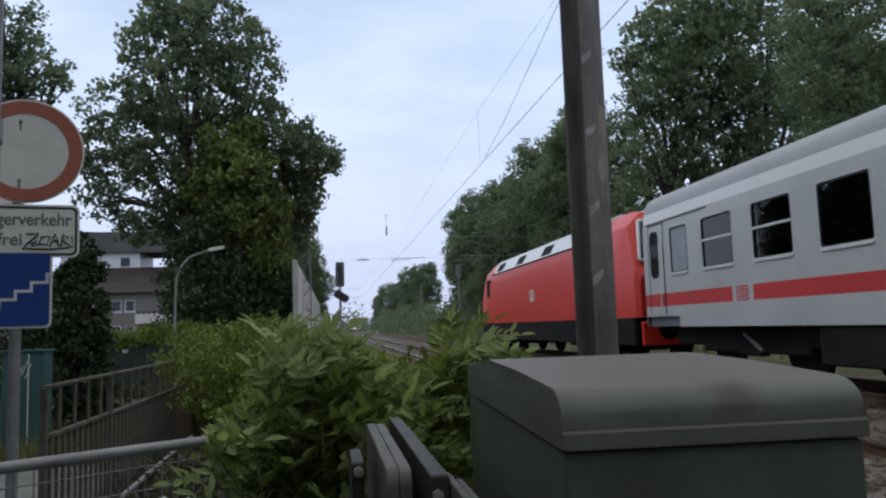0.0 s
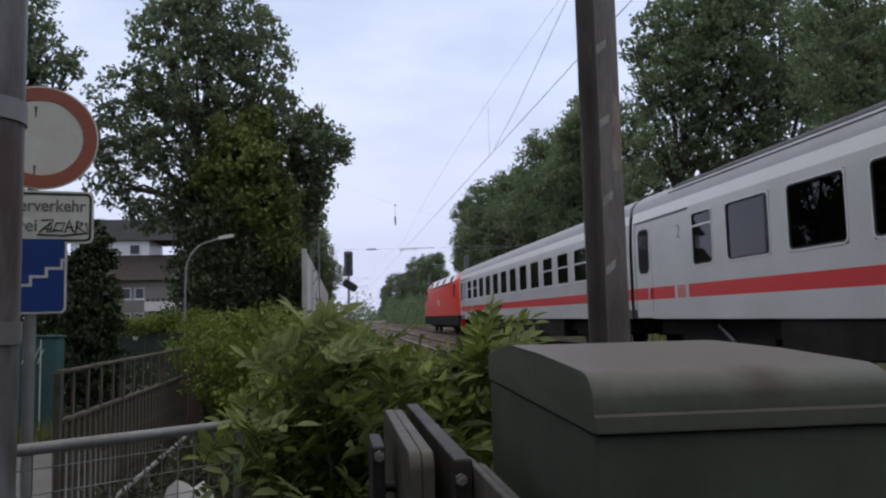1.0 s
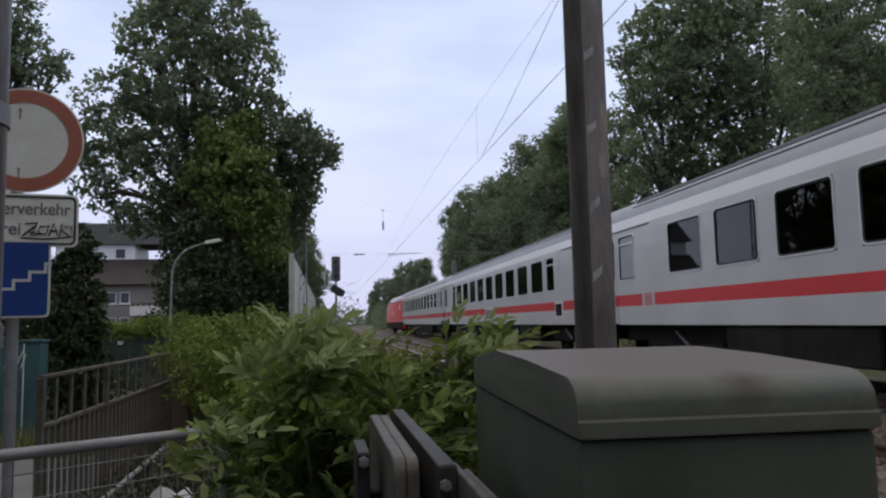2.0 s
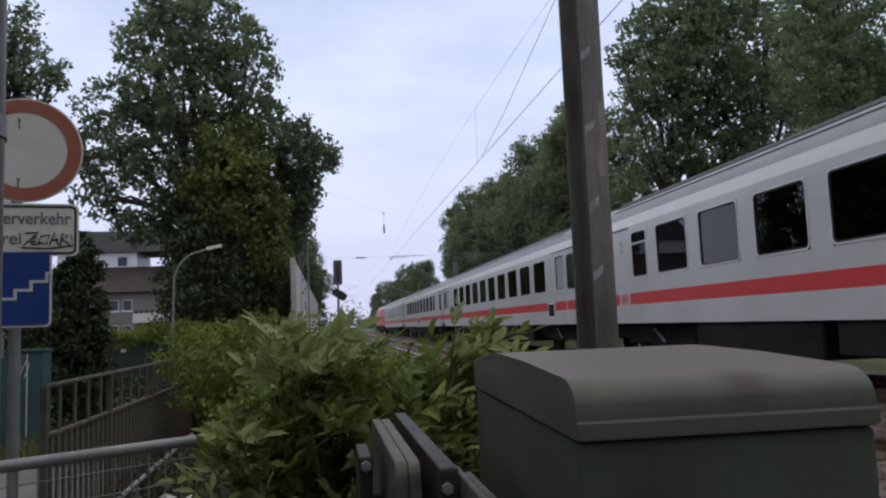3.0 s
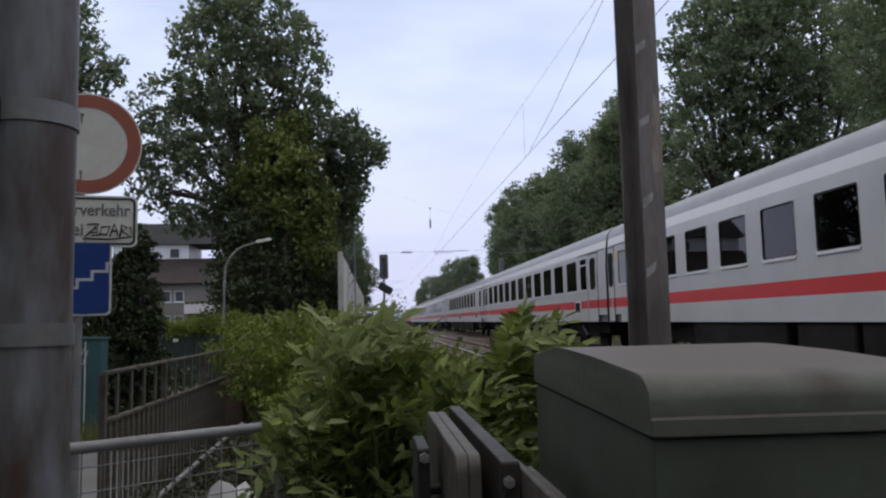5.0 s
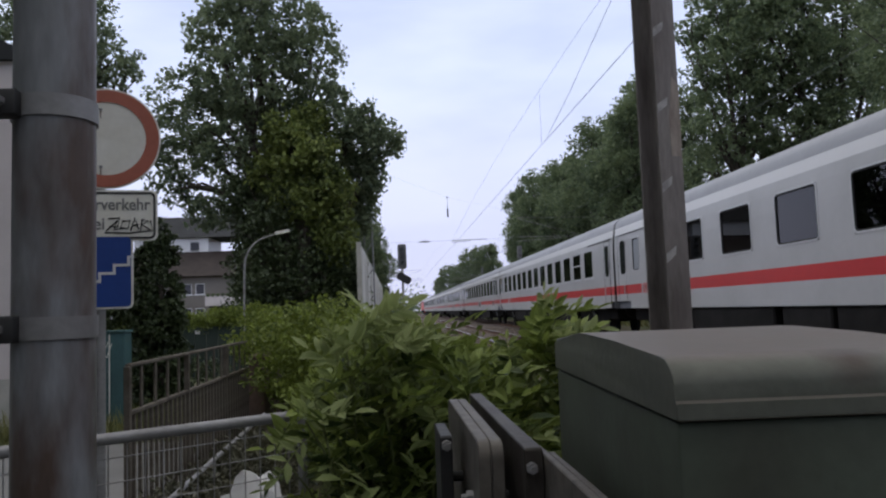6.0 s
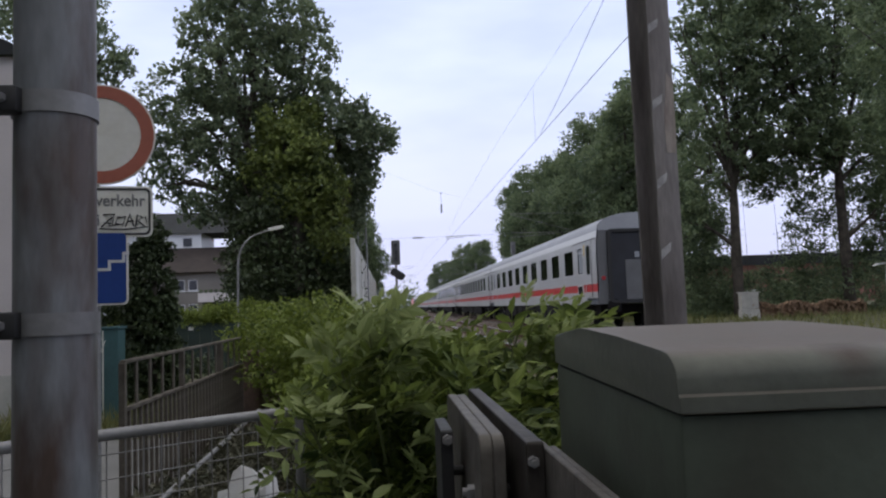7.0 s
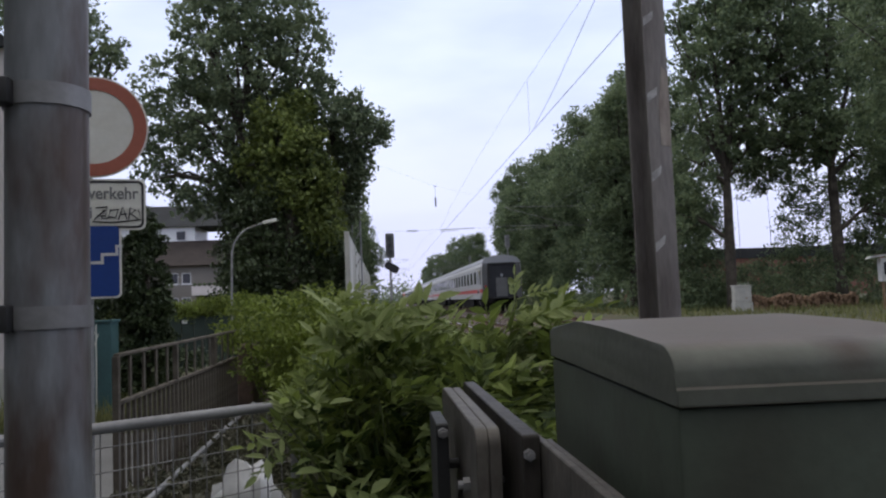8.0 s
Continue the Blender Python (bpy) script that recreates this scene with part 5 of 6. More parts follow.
slab("arm_bar", 0.0445, 0.055, -0.62, -0.02, 1.14, 1.292, M_PLATE, 0.012)
slab("arm_bar", 0.056, 0.066, -0.62, -0.06, 1.14, 1.29, M_PLATE, 0.012)
slab("counterweight_plate", -0.039, -0.0205, -0.035, 0.53, 0.9, 1.302, M_PLATE, 0.026)
slab("counterweight_plate", -0.0195, -0.001, -0.033, 0.53, 0.9, 1.301, M_PLATE, 0.026)
slab("end_plate", -0.083, -0.062, 0.15, 0.3, 0.9, 1.283, M_BLACK, 0.006, "dark end plate on the bolt ends")
for x, y0, y1, z, r in ((-0.072, 0.137, 0.152, 1.268, 0.009), (-0.072, 0.137, 0.152, 1.1, 0.009), (0.026, -0.112, -0.098, 1.276, 0.008)):
    bm = bmesh.new()
    rod(bm, (x, y0, z), (x, y1, z), r, 6)
    rod(bm, (x, y0 - 0.006, z), (x, y0, z), r * 0.55, 10)
    part("bolt", bm, M_GALV, arm)
for y, z in ((0.06, 1.2), (0.06, 1.05)):
    bm = bmesh.new()
    rod(bm, (-0.05, y, z), (-0.0385, y, z), 0.012, 6)
    rod(bm, (-0.058, y, z), (-0.05, y, z), 0.007, 10)
    part("bolt", bm, M_GALV, arm)
    bm = bmesh.new()
    rod(bm, (-0.002, y, z), (0.018, y, z), 0.01, 10)
    part("bolt", bm, M_BLACK, arm)
for z in (1.2, 1.0):
    bm = bmesh.new()
    rod(bm, (-0.064, 0.22, z), (-0.0385, 0.22, z), 0.009, 10)
    part("spacer_bolt", bm, M_BLACK, arm)
bm = bmesh.new()
box(bm, 0.0, 0.06, -0.56, -0.44, 0.0, 1.15, 0.006, 1)
part("arm_support", bm, M_BLACK, arm)

# ---- tube rail with wire mesh ----
A, B = Vector((-0.36, 2.71, 0)), Vector((-1.95, 1.49, 0))
mesh_fence = thing("mesh_railing", pose(0, 0, 0), "galvanised tube railing with a wire mesh panel", "railing")
bm = bmesh.new()
tube(bm, [A + Vector((0, 0, 1.147)), A.lerp(B, 0.5) + Vector((0, 0, 1.157)), B + Vector((0, 0, 1.166))], 0.0175, 16)
part("top_tube", bm, M_GALV, mesh_fence)
bm = bmesh.new()
tube(bm, [A + Vector((0, 0, 0.12)), B + Vector((0, 0, 0.12))], 0.015, 10)
part("bottom_tube", bm, M_GALV, mesh_fence)
for u in (0.0, 0.62, 1.0):
    p = A.lerp(B, u)
    bm = bmesh.new()
    rod(bm, p, p + Vector((0, 0, 1.14)), 0.016, 12)
    part("post", bm, M_GALV, mesh_fence)
bm = bmesh.new()
for k in range(1, 37):
    p = A.lerp(B, k / 37)
    rod(bm, p + Vector((0, 0, 0.12)), p + Vector((0, 0, 1.15)), 0.0022, 5)
for k in range(14):
    rod(bm, A + Vector((0, 0, 0.16 + 0.072 * k)), B + Vector((0, 0, 0.16 + 0.072 * k)), 0.0022, 5)
tagged(part("wire_mesh", bm, M_GALV, mesh_fence), kind="stuff")
bm = bmesh.new()
rng = np.random.default_rng(3)
bmesh.ops.create_icosphere(bm, subdivisions=3, radius=1.0)
for v in bm.verts:
    v.co *= 1 + 0.35 * noise.noise(v.co * 2.3) + 0.14 * noise.noise(v.co * 6)
bmesh.ops.transform(bm, matrix=pose(-0.56, 2.86, 0.72) @ Matrix.Diagonal((0.13, 0.1, 0.2, 1)), verts=bm.verts)
box(bm, -0.58, -0.54, 2.84, 2.88, 0.0, 0.6)
tagged(part("plastic_bag", bm, M_BAG), "crumpled white plastic bag stuck behind the mesh", "bag")

# ---- baluster fence along the stairway ----
FX = -1.85
fence = thing("stair_fence", pose(FX, 5.3, 0), "weathered brown-grey baluster fence beside the stairway", "fence")
bm = bmesh.new()
box(bm, -0.02, 0.02, 0, 5.9, 1.182, 1.207, 0.006, 2)
part("top_rail", bm, M_FENCE, fence)
bm = bmesh.new()
box(bm, -0.018, 0.018, 0, 5.9, 0.855, 0.885, 0.005, 1)
part("middle_rail", bm, M_FENCE, fence)
bm = bmesh.new()
box(bm, -0.018, 0.018, 0, 5.9, 0.03, 0.06, 0.005, 1)
part("bottom_rail", bm, M_FENCE, fence)
bm = bmesh.new()
box(bm, -0.022, 0.022, -0.022, 0.022, 0.0, 1.19, 0.005, 1)
fp = part("post", bm, M_FENCE, fence)
for k in range(1, 5):
    share(fp, fence, pose(0, 1.47 * k, 0))
bm = bmesh.new()
box(bm, -0.011, 0.011, -0.016, 0.016, 0.06, 0.86)
ba = part("baluster", bm, M_FENCE, fence, smooth=False)
ba.matrix_basis = pose(0, 0.12, 0)
for k in range(1, 47):
    share(ba, fence, pose(0, 0.12 + 0.125 * k, 0))
bm = bmesh.new()
box(bm, -0.007, 0.007, -0.02, 0.02, 0.885, 1.176)
ub = part("upper_bar", bm, M_FENCE, fence, smooth=False)
ub.matrix_basis = pose(0, 0.28, 0)
for k in range(1, 19):
    share(ub, fence, pose(0, 0.28 + 0.31 * k, 0))
bm = bmesh.new()
box(bm, FX + 0.12, FX + 0.3, 8.9, 11.2, 0, 1.05, 0.01, 1)
tagged(part("stair_wall", bm, mat("rusty_brown_wall", (0.16, 0.105, 0.085), 0.9, var=0.25, scale=2, col2=(0.085, 0.065, 0.055))), "low rusty brown wall beside the stairway", "wall", kind="structure")


handrail = thing("stair_handrail", pose(-1.4, 3.6, 0), "thin grey pipe handrail beside the stairway", "handrail")
bm = bmesh.new()
tube(bm, [(0, 0, 0.40), (0, 2.0, 0.445), (0, 4.4, 0.49)], 0.018, 10)
part("rail", bm, M_GALV, handrail)
for y in (0.2, 2.2, 4.2):
    bm = bmesh.new()
    rod(bm, (0, y, 0), (0, y, 0.39 + 0.021 * y), 0.014, 8)
    part("post", bm, M_GALV, handrail)


# ---- the ash sapling, whose shoots sway in the wind ----
def pinnate(rng, base, way, length, out_v, out_f, width=0.27):
    """One feathered leaf: a rib with pairs of pointed leaflets and one at the tip."""
    way = way / np.linalg.norm(way)
    side = np.cross(way, [0, 0, 1.0])
    side /= np.linalg.norm(side) + 1e-9
    up = np.cross(side, way)
    tw = rng.uniform(-0.9, 0.9)
    side, up = side * math.cos(tw) + up * math.sin(tw), up * math.cos(tw) - side * math.sin(tw)
    pairs = rng.integers(3, 5)
    droop = rng.uniform(0.1, 0.45)

    def at(u):
        return base + way * length * u + np.array([0, 0, -droop * length * u * u])

    def leaflet(p, d, n, ln):
        d = d / np.linalg.norm(d)
        s = np.cross(n, d)
        s /= np.linalg.norm(s) + 1e-9
        n = np.cross(d, s)
        w = ln * rng.uniform(0.32, 0.42) * 0.5
        bend = rng.uniform(-0.1, 0.3) * ln
        k = len(out_v)
        for u, ww, h in ((0, 0, 0), (0.3, 0.9, 0.25), (0.3, 0, 0), (0.3, -0.9, 0.25), (0.65, 0.85, 0.2), (0.65, 0, 0), (0.65, -0.85, 0.2), (1, 0, 0)):
            out_v.append((p + d * ln * u + s * w * ww + n * (w * h * 1.4 - bend * u * u)).tolist())
        out_f.extend([(k, k + 1, k + 2), (k, k + 2, k + 3), (k + 1, k + 4, k + 5, k + 2), (k + 2, k + 5, k + 6, k + 3), (k + 4, k + 7, k + 5), (k + 5, k + 7, k + 6)])

    ln = length * rng.uniform(0.35, 0.47)
    for q in range(pairs):
        u = 0.28 + 0.62 * q / pairs
        for s in (-1, 1):
            leaflet(at(u), way * 0.55 + side * s * 0.9 + up * 0.1 + rng.normal(size=3) * 0.12, up + rng.normal(size=3) * 0.25, ln * (0.85 + 0.25 * math.sin(2.2 * u)))
    leaflet(at(0.95), way + rng.normal(size=3) * 0.1, up, ln)
    rib = [at(0.0), at(0.5), at(0.97)]
    k = len(out_v)
    for p in rib:
        out_v.extend([(p + side * 0.0016).tolist(), (p - side * 0.0016).tolist(), (p + up * 0.002).tolist()])
    for a in (0, 3):
        for b in range(3):
            out_f.append((k + a + b, k + a + (b + 1) % 3, k + a + 3 + (b + 1) % 3, k + a + 3 + b))


BUSH = thing("ash_sapling", pose(0.0, 2.5, 0), "bushy light green ash sapling blown by the wind", "bush")
SHOOTS = []
rng = np.random.default_rng(77)


def shoot(root, tip, lead, nleaf, size, first=0.3, pale=False):
    """A thin stalk from root to tip with feathered leaves along it."""
    root, tip = np.array(root, float), np.array(tip, float)
    v, f = [], []
    d = tip - root
    bend = np.array([0, 0, 0.12 * np.linalg.norm(d)])

    def at(u):
        return d * u + bend * math.sin(math.pi * u)

    for q in range(nleaf):
        u = first + (1.0 - first) * (q + 0.5 * rng.random()) / nleaf
        tang = at(min(u + 0.05, 1.05)) - at(u)
        tang = tang / np.linalg.norm(tang)
        a = rng.uniform(0, 2 * math.pi)
        e1 = np.cross(tang, [0.3, 0.2, 1.0])
        e1 /= np.linalg.norm(e1)
        e2 = np.cross(tang, e1)
        way = tang * rng.uniform(0.3, 0.9) + (e1 * math.cos(a) + e2 * math.sin(a)) * 0.8 + np.array(lead) * 0.5
        pinnate(rng, at(u), way, size * rng.uniform(0.7, 1.2), v, f)
    pinnate(rng, at(1.0), at(1.0) - at(0.9) + np.array(lead) * 0.1, size, v, f)
    br = tagged(raw("branch", v, f, M_LEAF_PALE if pale else M_LEAF_BUSH, BUSH), kind="stuff")
    br.matrix_basis = Matrix.Translation(root)
    bm = bmesh.new()
    tube(bm, [at(u) for u in (0, 0.25, 0.5, 0.75, 1.0)], 0.007, 6, 0.0022)
    part("stalk", bm, M_STEM, br)
    SHOOTS.append((br, Vector(root), rng.uniform(0, 6.28), rng.uniform(0.6, 1.3)))


# pale undersides turned up by the wind
for x, y, z in ((-0.3, -0.35, 1.2), (-0.1, -0.3, 1.38), (0.12, -0.38, 1.18), (0.02, -0.42, 1.02), (0.25, -0.3, 1.12), (0.42, -0.2, 1.4), (0.5, -0.1, 1.3), (-0.22, -0.4, 1.0), (0.36, -0.25, 0.98)):
    shoot((x * 0.4, y * 0.5, 0.65), (x, y, z), (1.0, -0.1, 0.05), 6, 0.16, 0.55, True)
# leading shoots that stand out above the bush, then the mass of it
shoot((-0.12, -0.2, 0.75), (-0.15, -0.12, 1.43), (0.9, 0, 0.0), 10, 0.16, 0.45, True)
shoot((-0.05, -0.15, 0.7), (-0.03, -0.1, 1.39), (0.9, 0, 0.0), 10, 0.16, 0.45, True)
for tip in ((-0.16, -0.1, 1.5), (-0.08, -0.16, 1.46), (0.03, -0.1, 1.42), (0.44, -0.1, 1.47)):
    shoot((tip[0] * 0.5, -0.1, 0.75), tip, (1.0, -0.05, 0.0), 7, 0.15, 0.6, True)
shoot((0.16, -0.1, 0.7), (0.4, -0.12, 1.32), (0.9, 0, 0.1), 10, 0.16, 0.5)
shoot((-0.15, -0.3, 0.7), (-0.25, -0.32, 1.25), (0.6, 0, 0.2), 10, 0.16, 0.4)
shoot((0.1, -0.3, 0.7), (0.22, -0.35, 1.27), (1.0, -0.1, 0.1), 9, 0.17, 0.45)
shoot((0.05, 0.05, 0.7), (0.3, 0.0, 1.3), (0.9, 0, 0.1), 9, 0.16, 0.5)
for tip, q in (((0.48, -0.1, 1.45), 10), ((0.4, -0.05, 1.39), 9), ((0.53, 0.0, 1.37), 9), ((0.33, -0.12, 1.34), 9), ((0.44, -0.15, 1.26), 9), ((0.46, 0.1, 1.08), 9), ((0.5, 0.0, 0.98), 9), ((0.56, 0.1, 1.15), 9)):
    shoot((0.22, -0.05, 0.6), tip, (0.7, -0.1, 0.1), q, 0.16, 0.45)
for k in range(58):
    x = rng.uniform(-0.4, 0.36)
    y = rng.uniform(-0.42, 0.35)
    top = 1.3 - 0.9 * abs(x + 0.06) ** 1.5 + 0.05 * rng.normal()
    z = top if k % 3 else rng.uniform(0.65, 1.0)
    shoot((x * 0.35 + rng.normal() * 0.05, y * 0.4, rng.uniform(0.25, 0.6)), (x, y, z), (0.6, -0.1, 0.05), 8, rng.uniform(0.13, 0.18), 0.4)
bm = bmesh.new()
for k in range(9):
    a = rng.uniform(0, 6.28)
    tube(bm, [(0.05 * math.cos(a), 0.05 * math.sin(a), -0.05), (0.12 * math.cos(a), 0.1 * math.sin(a), 0.45), (0.25 * math.cos(a), 0.18 * math.sin(a), 0.95)], 0.012, 6, 0.004)
part("stems", bm, M_BARK, BUSH)
# Inner fill of darkened leaves, so the sapling's inside looks shaded.
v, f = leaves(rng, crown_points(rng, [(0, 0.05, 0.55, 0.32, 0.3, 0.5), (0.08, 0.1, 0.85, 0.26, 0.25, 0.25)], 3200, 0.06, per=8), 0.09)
tagged(raw("shaded_inner_leaves", v, f, M_LEAF_INNER_SHADE, BUSH), kind="stuff")


# ---- hedges, shrubs and grass ----
def shrub(name, label, blobs, n, size, material, seed, clump=0.14, category="shrub", up=0.5):
    r = np.random.default_rng(seed)
    x, y = np.mean([b[0] for b in blobs]), np.mean([b[1] for b in blobs])
    t = thing(name, pose(x, y, 0), label, category)
    bl = [(b[0] - x, b[1] - y, *b[2:]) for b in blobs]
    v, f = leaves(r, crown_points(r, bl, n, clump, per=14, fill=0.25), size, up=up)
    tagged(raw("foliage", v, f, material, t), kind="stuff")
    bm = bmesh.new()
    for b in bl:
        tube(bm, [(b[0], b[1], -0.05), (b[0] + 0.05, b[1], b[2] * 0.6), (b[0], b[1], b[2])], 0.02, 5, 0.005)
    part("stems", bm, M_BARK, t)
    return t


shrub("overgrown_hedge", "yellow-green climbing hedge overgrowing the fence", [(-1.7, 10.2, 1.2, 0.42, 0.9, 0.34), (-1.2, 9.0, 1.0, 0.45, 0.9, 0.55), (-0.75, 9.2, 0.9, 0.6, 0.9, 0.72), (-0.35, 8.4, 0.8, 0.5, 0.9, 0.66), (-1.5, 12.0, 0.8, 0.7, 0.9, 0.72)], 22000, 0.07, M_LEAF_HEDGE, 31, 0.1, "hedge")
shrub("tall_weeds", "tall wispy weeds behind the ash sapling", [(0.15, 4.2, 0.8, 0.3, 0.4, 0.5), (0.5, 4.4, 0.75, 0.3, 0.4, 0.5), (0.82, 4.7, 0.62, 0.28, 0.4, 0.42)], 5200, 0.06, M_LEAF_HEDGE, 39, 0.12, "weeds")
shrub("overgrown_hedge", "low green shrubs between fence and track", [(0.2, 7.5, 0.6, 0.6, 0.9, 0.55), (0.75, 8.5, 0.5, 0.6, 0.9, 0.55), (0.0, 5.2, 0.5, 0.6, 0.8, 0.6), (0.7, 5.6, 0.4, 0.5, 0.8, 0.5), (1.2, 7.0, 0.35, 0.4, 0.8, 0.45)] + [(-0.55, 7.0, 0.6, 0.5, 0.6, 0.5)], 17000, 0.065, M_LEAF_HEDGE, 32, 0.1, "hedge")
shrub("overgrown_hedge", "green shrubs at the foot of the barrier wall", [(-0.4, 13.5, 0.6, 0.9, 1.5, 0.85), (-1.6, 15.5, 0.7, 1.0, 1.5, 0.9), (0.3, 16.5, 0.5, 0.9, 2.0, 0.75), (0.1, 21.5, 0.5, 0.7, 3.0, 0.8), (0.8, 13.0, 0.4, 0.8, 1.6, 0.6), (0.3, 28, 0.5, 0.6, 4.0, 0.8)], 16000, 0.1, M_LEAF_HEDGE, 33, 0.16, "hedge")
shrub("clipped_hedge", "yellow-green hedge on top of a dark board wall", [(-5.9, 20.2, 1.35, 0.8, 0.4, 0.28), (-4.8, 20.2, 1.42, 0.8, 0.4, 0.28), (-3.8, 20.2, 1.5, 0.8, 0.4, 0.3), (-6.9, 20.2, 1.3, 0.8, 0.4, 0.28)], 9000, 0.09, M_LEAF_HEDGE, 34, 0.12, "hedge")
shrub("low_weeds", "low dark weeds and dead leaves at the fence foot", [(-1.45, 5.0, 0.12, 0.3, 0.9, 0.3), (-1.2, 6.6, 0.15, 0.4, 1.0, 0.35), (-0.9, 4.2, 0.15, 0.35, 0.7, 0.35), (-1.1, 3.4, 0.1, 0.4, 0.5, 0.25)], 9000, 0.055, M_LEAF_LITTER, 47, 0.09, "weeds")
boards = thing("board_wall", pose(-5.2, 19.9, 0), "dark green board wall with a small white tag", "board wall", kind="structure")
bm = bmesh.new()
box(bm, -0.145, 0.145, -0.02, 0.02, 0, 1.28, 0.004, 1)
b0 = part("board", bm, M_GREENWALL, boards)
b0.matrix_basis = pose(-1.95, 0, 0)
for k in range(1, 14):
    share(b0, boards, pose(-1.95 + 0.3 * k, 0, 0))
bm = bmesh.new()
box(bm, 0.02, 0.14, -0.03, -0.021, 1.1, 1.19)
part("tag", bm, M_T_BAND, boards)
shrub("dark_thicket", "dark shady thicket under the trees", [(-4.1, 24, 1.8, 0.8, 0.8, 1.8), (-2.8, 24, 1.8, 1.6, 1.0, 1.9), (-1.9, 23, 1.6, 0.8, 1.0, 1.7), (-2.3, 22.6, 2.8, 1.1, 0.9, 2.3)], 14000, 0.17, M_LEAF_DARK, 35, 0.3)
shrub("dark_thicket", "dark thicket between the house and the ivy tree", [(-4.1, 24.6, 2.2, 0.75, 0.7, 1.8), (-3.5, 24.0, 2.7, 0.75, 0.7, 2.1), (-3.8, 24.6, 4.3, 0.8, 0.7, 1.0)], 8000, 0.17, M_LEAF_DARK, 41, 0.25)
shrub("dark_thicket", "dark shady thicket beside the path", [(-4.9, 13.6, 0.8, 0.7, 0.6, 1.0), (-5.0, 13.8, 1.8, 0.5, 0.5, 0.9), (-3.6, 13.6, 0.35, 0.6, 0.5, 0.4)], 6000, 0.09, M_LEAF_CONIFER_AND_SHADE, 36, 0.14)

rng = np.random.default_rng(50)
pts = np.concatenate([np.c_[rng.uniform(-0.2, 2.2, 5000), rng.uniform(3.3, 20, 5000), np.zeros(5000)], np.c_[rng.uniform(-5.5, -2.1, 2500), rng.uniform(9.6, 13, 2500), np.zeros(2500)],
                      np.c_[rng.uniform(11.2, 30, 9000), rng.uniform(16, 60, 9000), np.full(9000, 0.36)]])
h = rng.uniform(0.12, 0.4, len(pts))
lean = rng.normal(size=(len(pts), 2)) * 0.12
wid = rng.normal(size=(len(pts), 2))
wid *= 0.012 / np.linalg.norm(wid, axis=1)[:, None] * (1 + pts[:, 1:2] / 14)
v = np.empty((len(pts), 3, 3))
v[:, 0] = pts
v[:, 1] = pts
v[:, 0, :2] -= wid
v[:, 1, :2] += wid
v[:, 2] = pts + np.c_[lean, h]
tagged(raw("grass", v.reshape(-1, 3).tolist(), np.arange(len(pts) * 3).reshape(-1, 3).tolist(), M_GRASS), "tall uneven grass along the railway", "grass", kind="stuff")

# ---- street lamp, teal box, buildings on the path's side ----
lamp = thing("street_lamp", pose(-3.46, 17.5, 0), "grey curved street lamp", "street lamp")
bm = bmesh.new()
pts = [(0, 0, 0), (0, 0, 1.5), (0.02, 0, 2.5)] + [(0.62 - 0.6 * math.cos(radians(a)), 0, 2.6 + 0.72 * math.sin(radians(a))) for a in range(10, 80, 10)] + [(0.78, 0, 3.39)]
tube(bm, pts, 0.025, 10, 0.017)
part("pole", bm, M_GALV, lamp)
bm = bmesh.new()
prism(bm, rounded(-0.17, 0.17, -0.035, 0.035, 0.03), -0.06, 0.06)
bmesh.ops.transform(bm, matrix=pose(0.9, 0, 3.42, 0, -10, 0), verts=bm.verts)
part("lamp_head", bm, M_SIGNWHITE, lamp)

teal = thing("teal_cabinet", pose(-4.05, 11, 0), "teal utility cabinet with pale scribbles", "cabinet")
bm = bmesh.new()
box(bm, -0.3, 0.24, -0.15, 0.15, 0.0, 1.34, 0.01, 1)
part("housing", bm, M_TEAL, teal)
bm = bmesh.new()
box(bm, -0.32, 0.26, -0.17, 0.17, 1.34, 1.375, 0.006, 1)
part("top", bm, M_TEAL, teal)
bm = bmesh.new()
box(bm, 0.03, 0.045, -0.158, -0.15, 0.05, 1.32)
part("door_gap", bm, M_SIGNWHITE, teal)
bm = bmesh.new()
for k in range(5):
    tube(bm, [(-0.2 + 0.05 * k, -0.153, 1.0 + 0.03 * (k % 2)), (-0.13 + 0.05 * k, -0.153, 1.22 - 0.03 * (k % 3))], 0.006, 5)
part("scribble", bm, M_SIGNWHITE, teal)


def sill_window(parent, x, y, z, w, h, d=-1):
    bm = bmesh.new()
    ring(bm, rounded(-w / 2, w / 2, 0, h, 0.01, 1), rounded(-w / 2 + 0.08, w / 2 - 0.08, 0.08, h - 0.08, 0.01, 1), 0, 0.1)
    bmesh.ops.transform(bm, matrix=Matrix(((0, 1, 0, x), (1, 0, 0, y - 0.05), (0, 0, 1, z), (0, 0, 0, 1))), verts=bm.verts)
    wd = part("window", bm, M_T_BAND, parent)
    bm = bmesh.new()
    box(bm, x - w / 2 + 0.05, x + w / 2 - 0.05, y - 0.01, y + 0.02, z + 0.05, z + h - 0.05)
    part("pane", bm, M_GLASS_DARK, wd, smooth=False)
    bm = bmesh.new()
    box(bm, x - w / 2 - 0.1, x + w / 2 + 0.1, y - 0.2, y + 0.02, z - 0.1, z)
    part("sill", bm, M_T_BAND, wd)


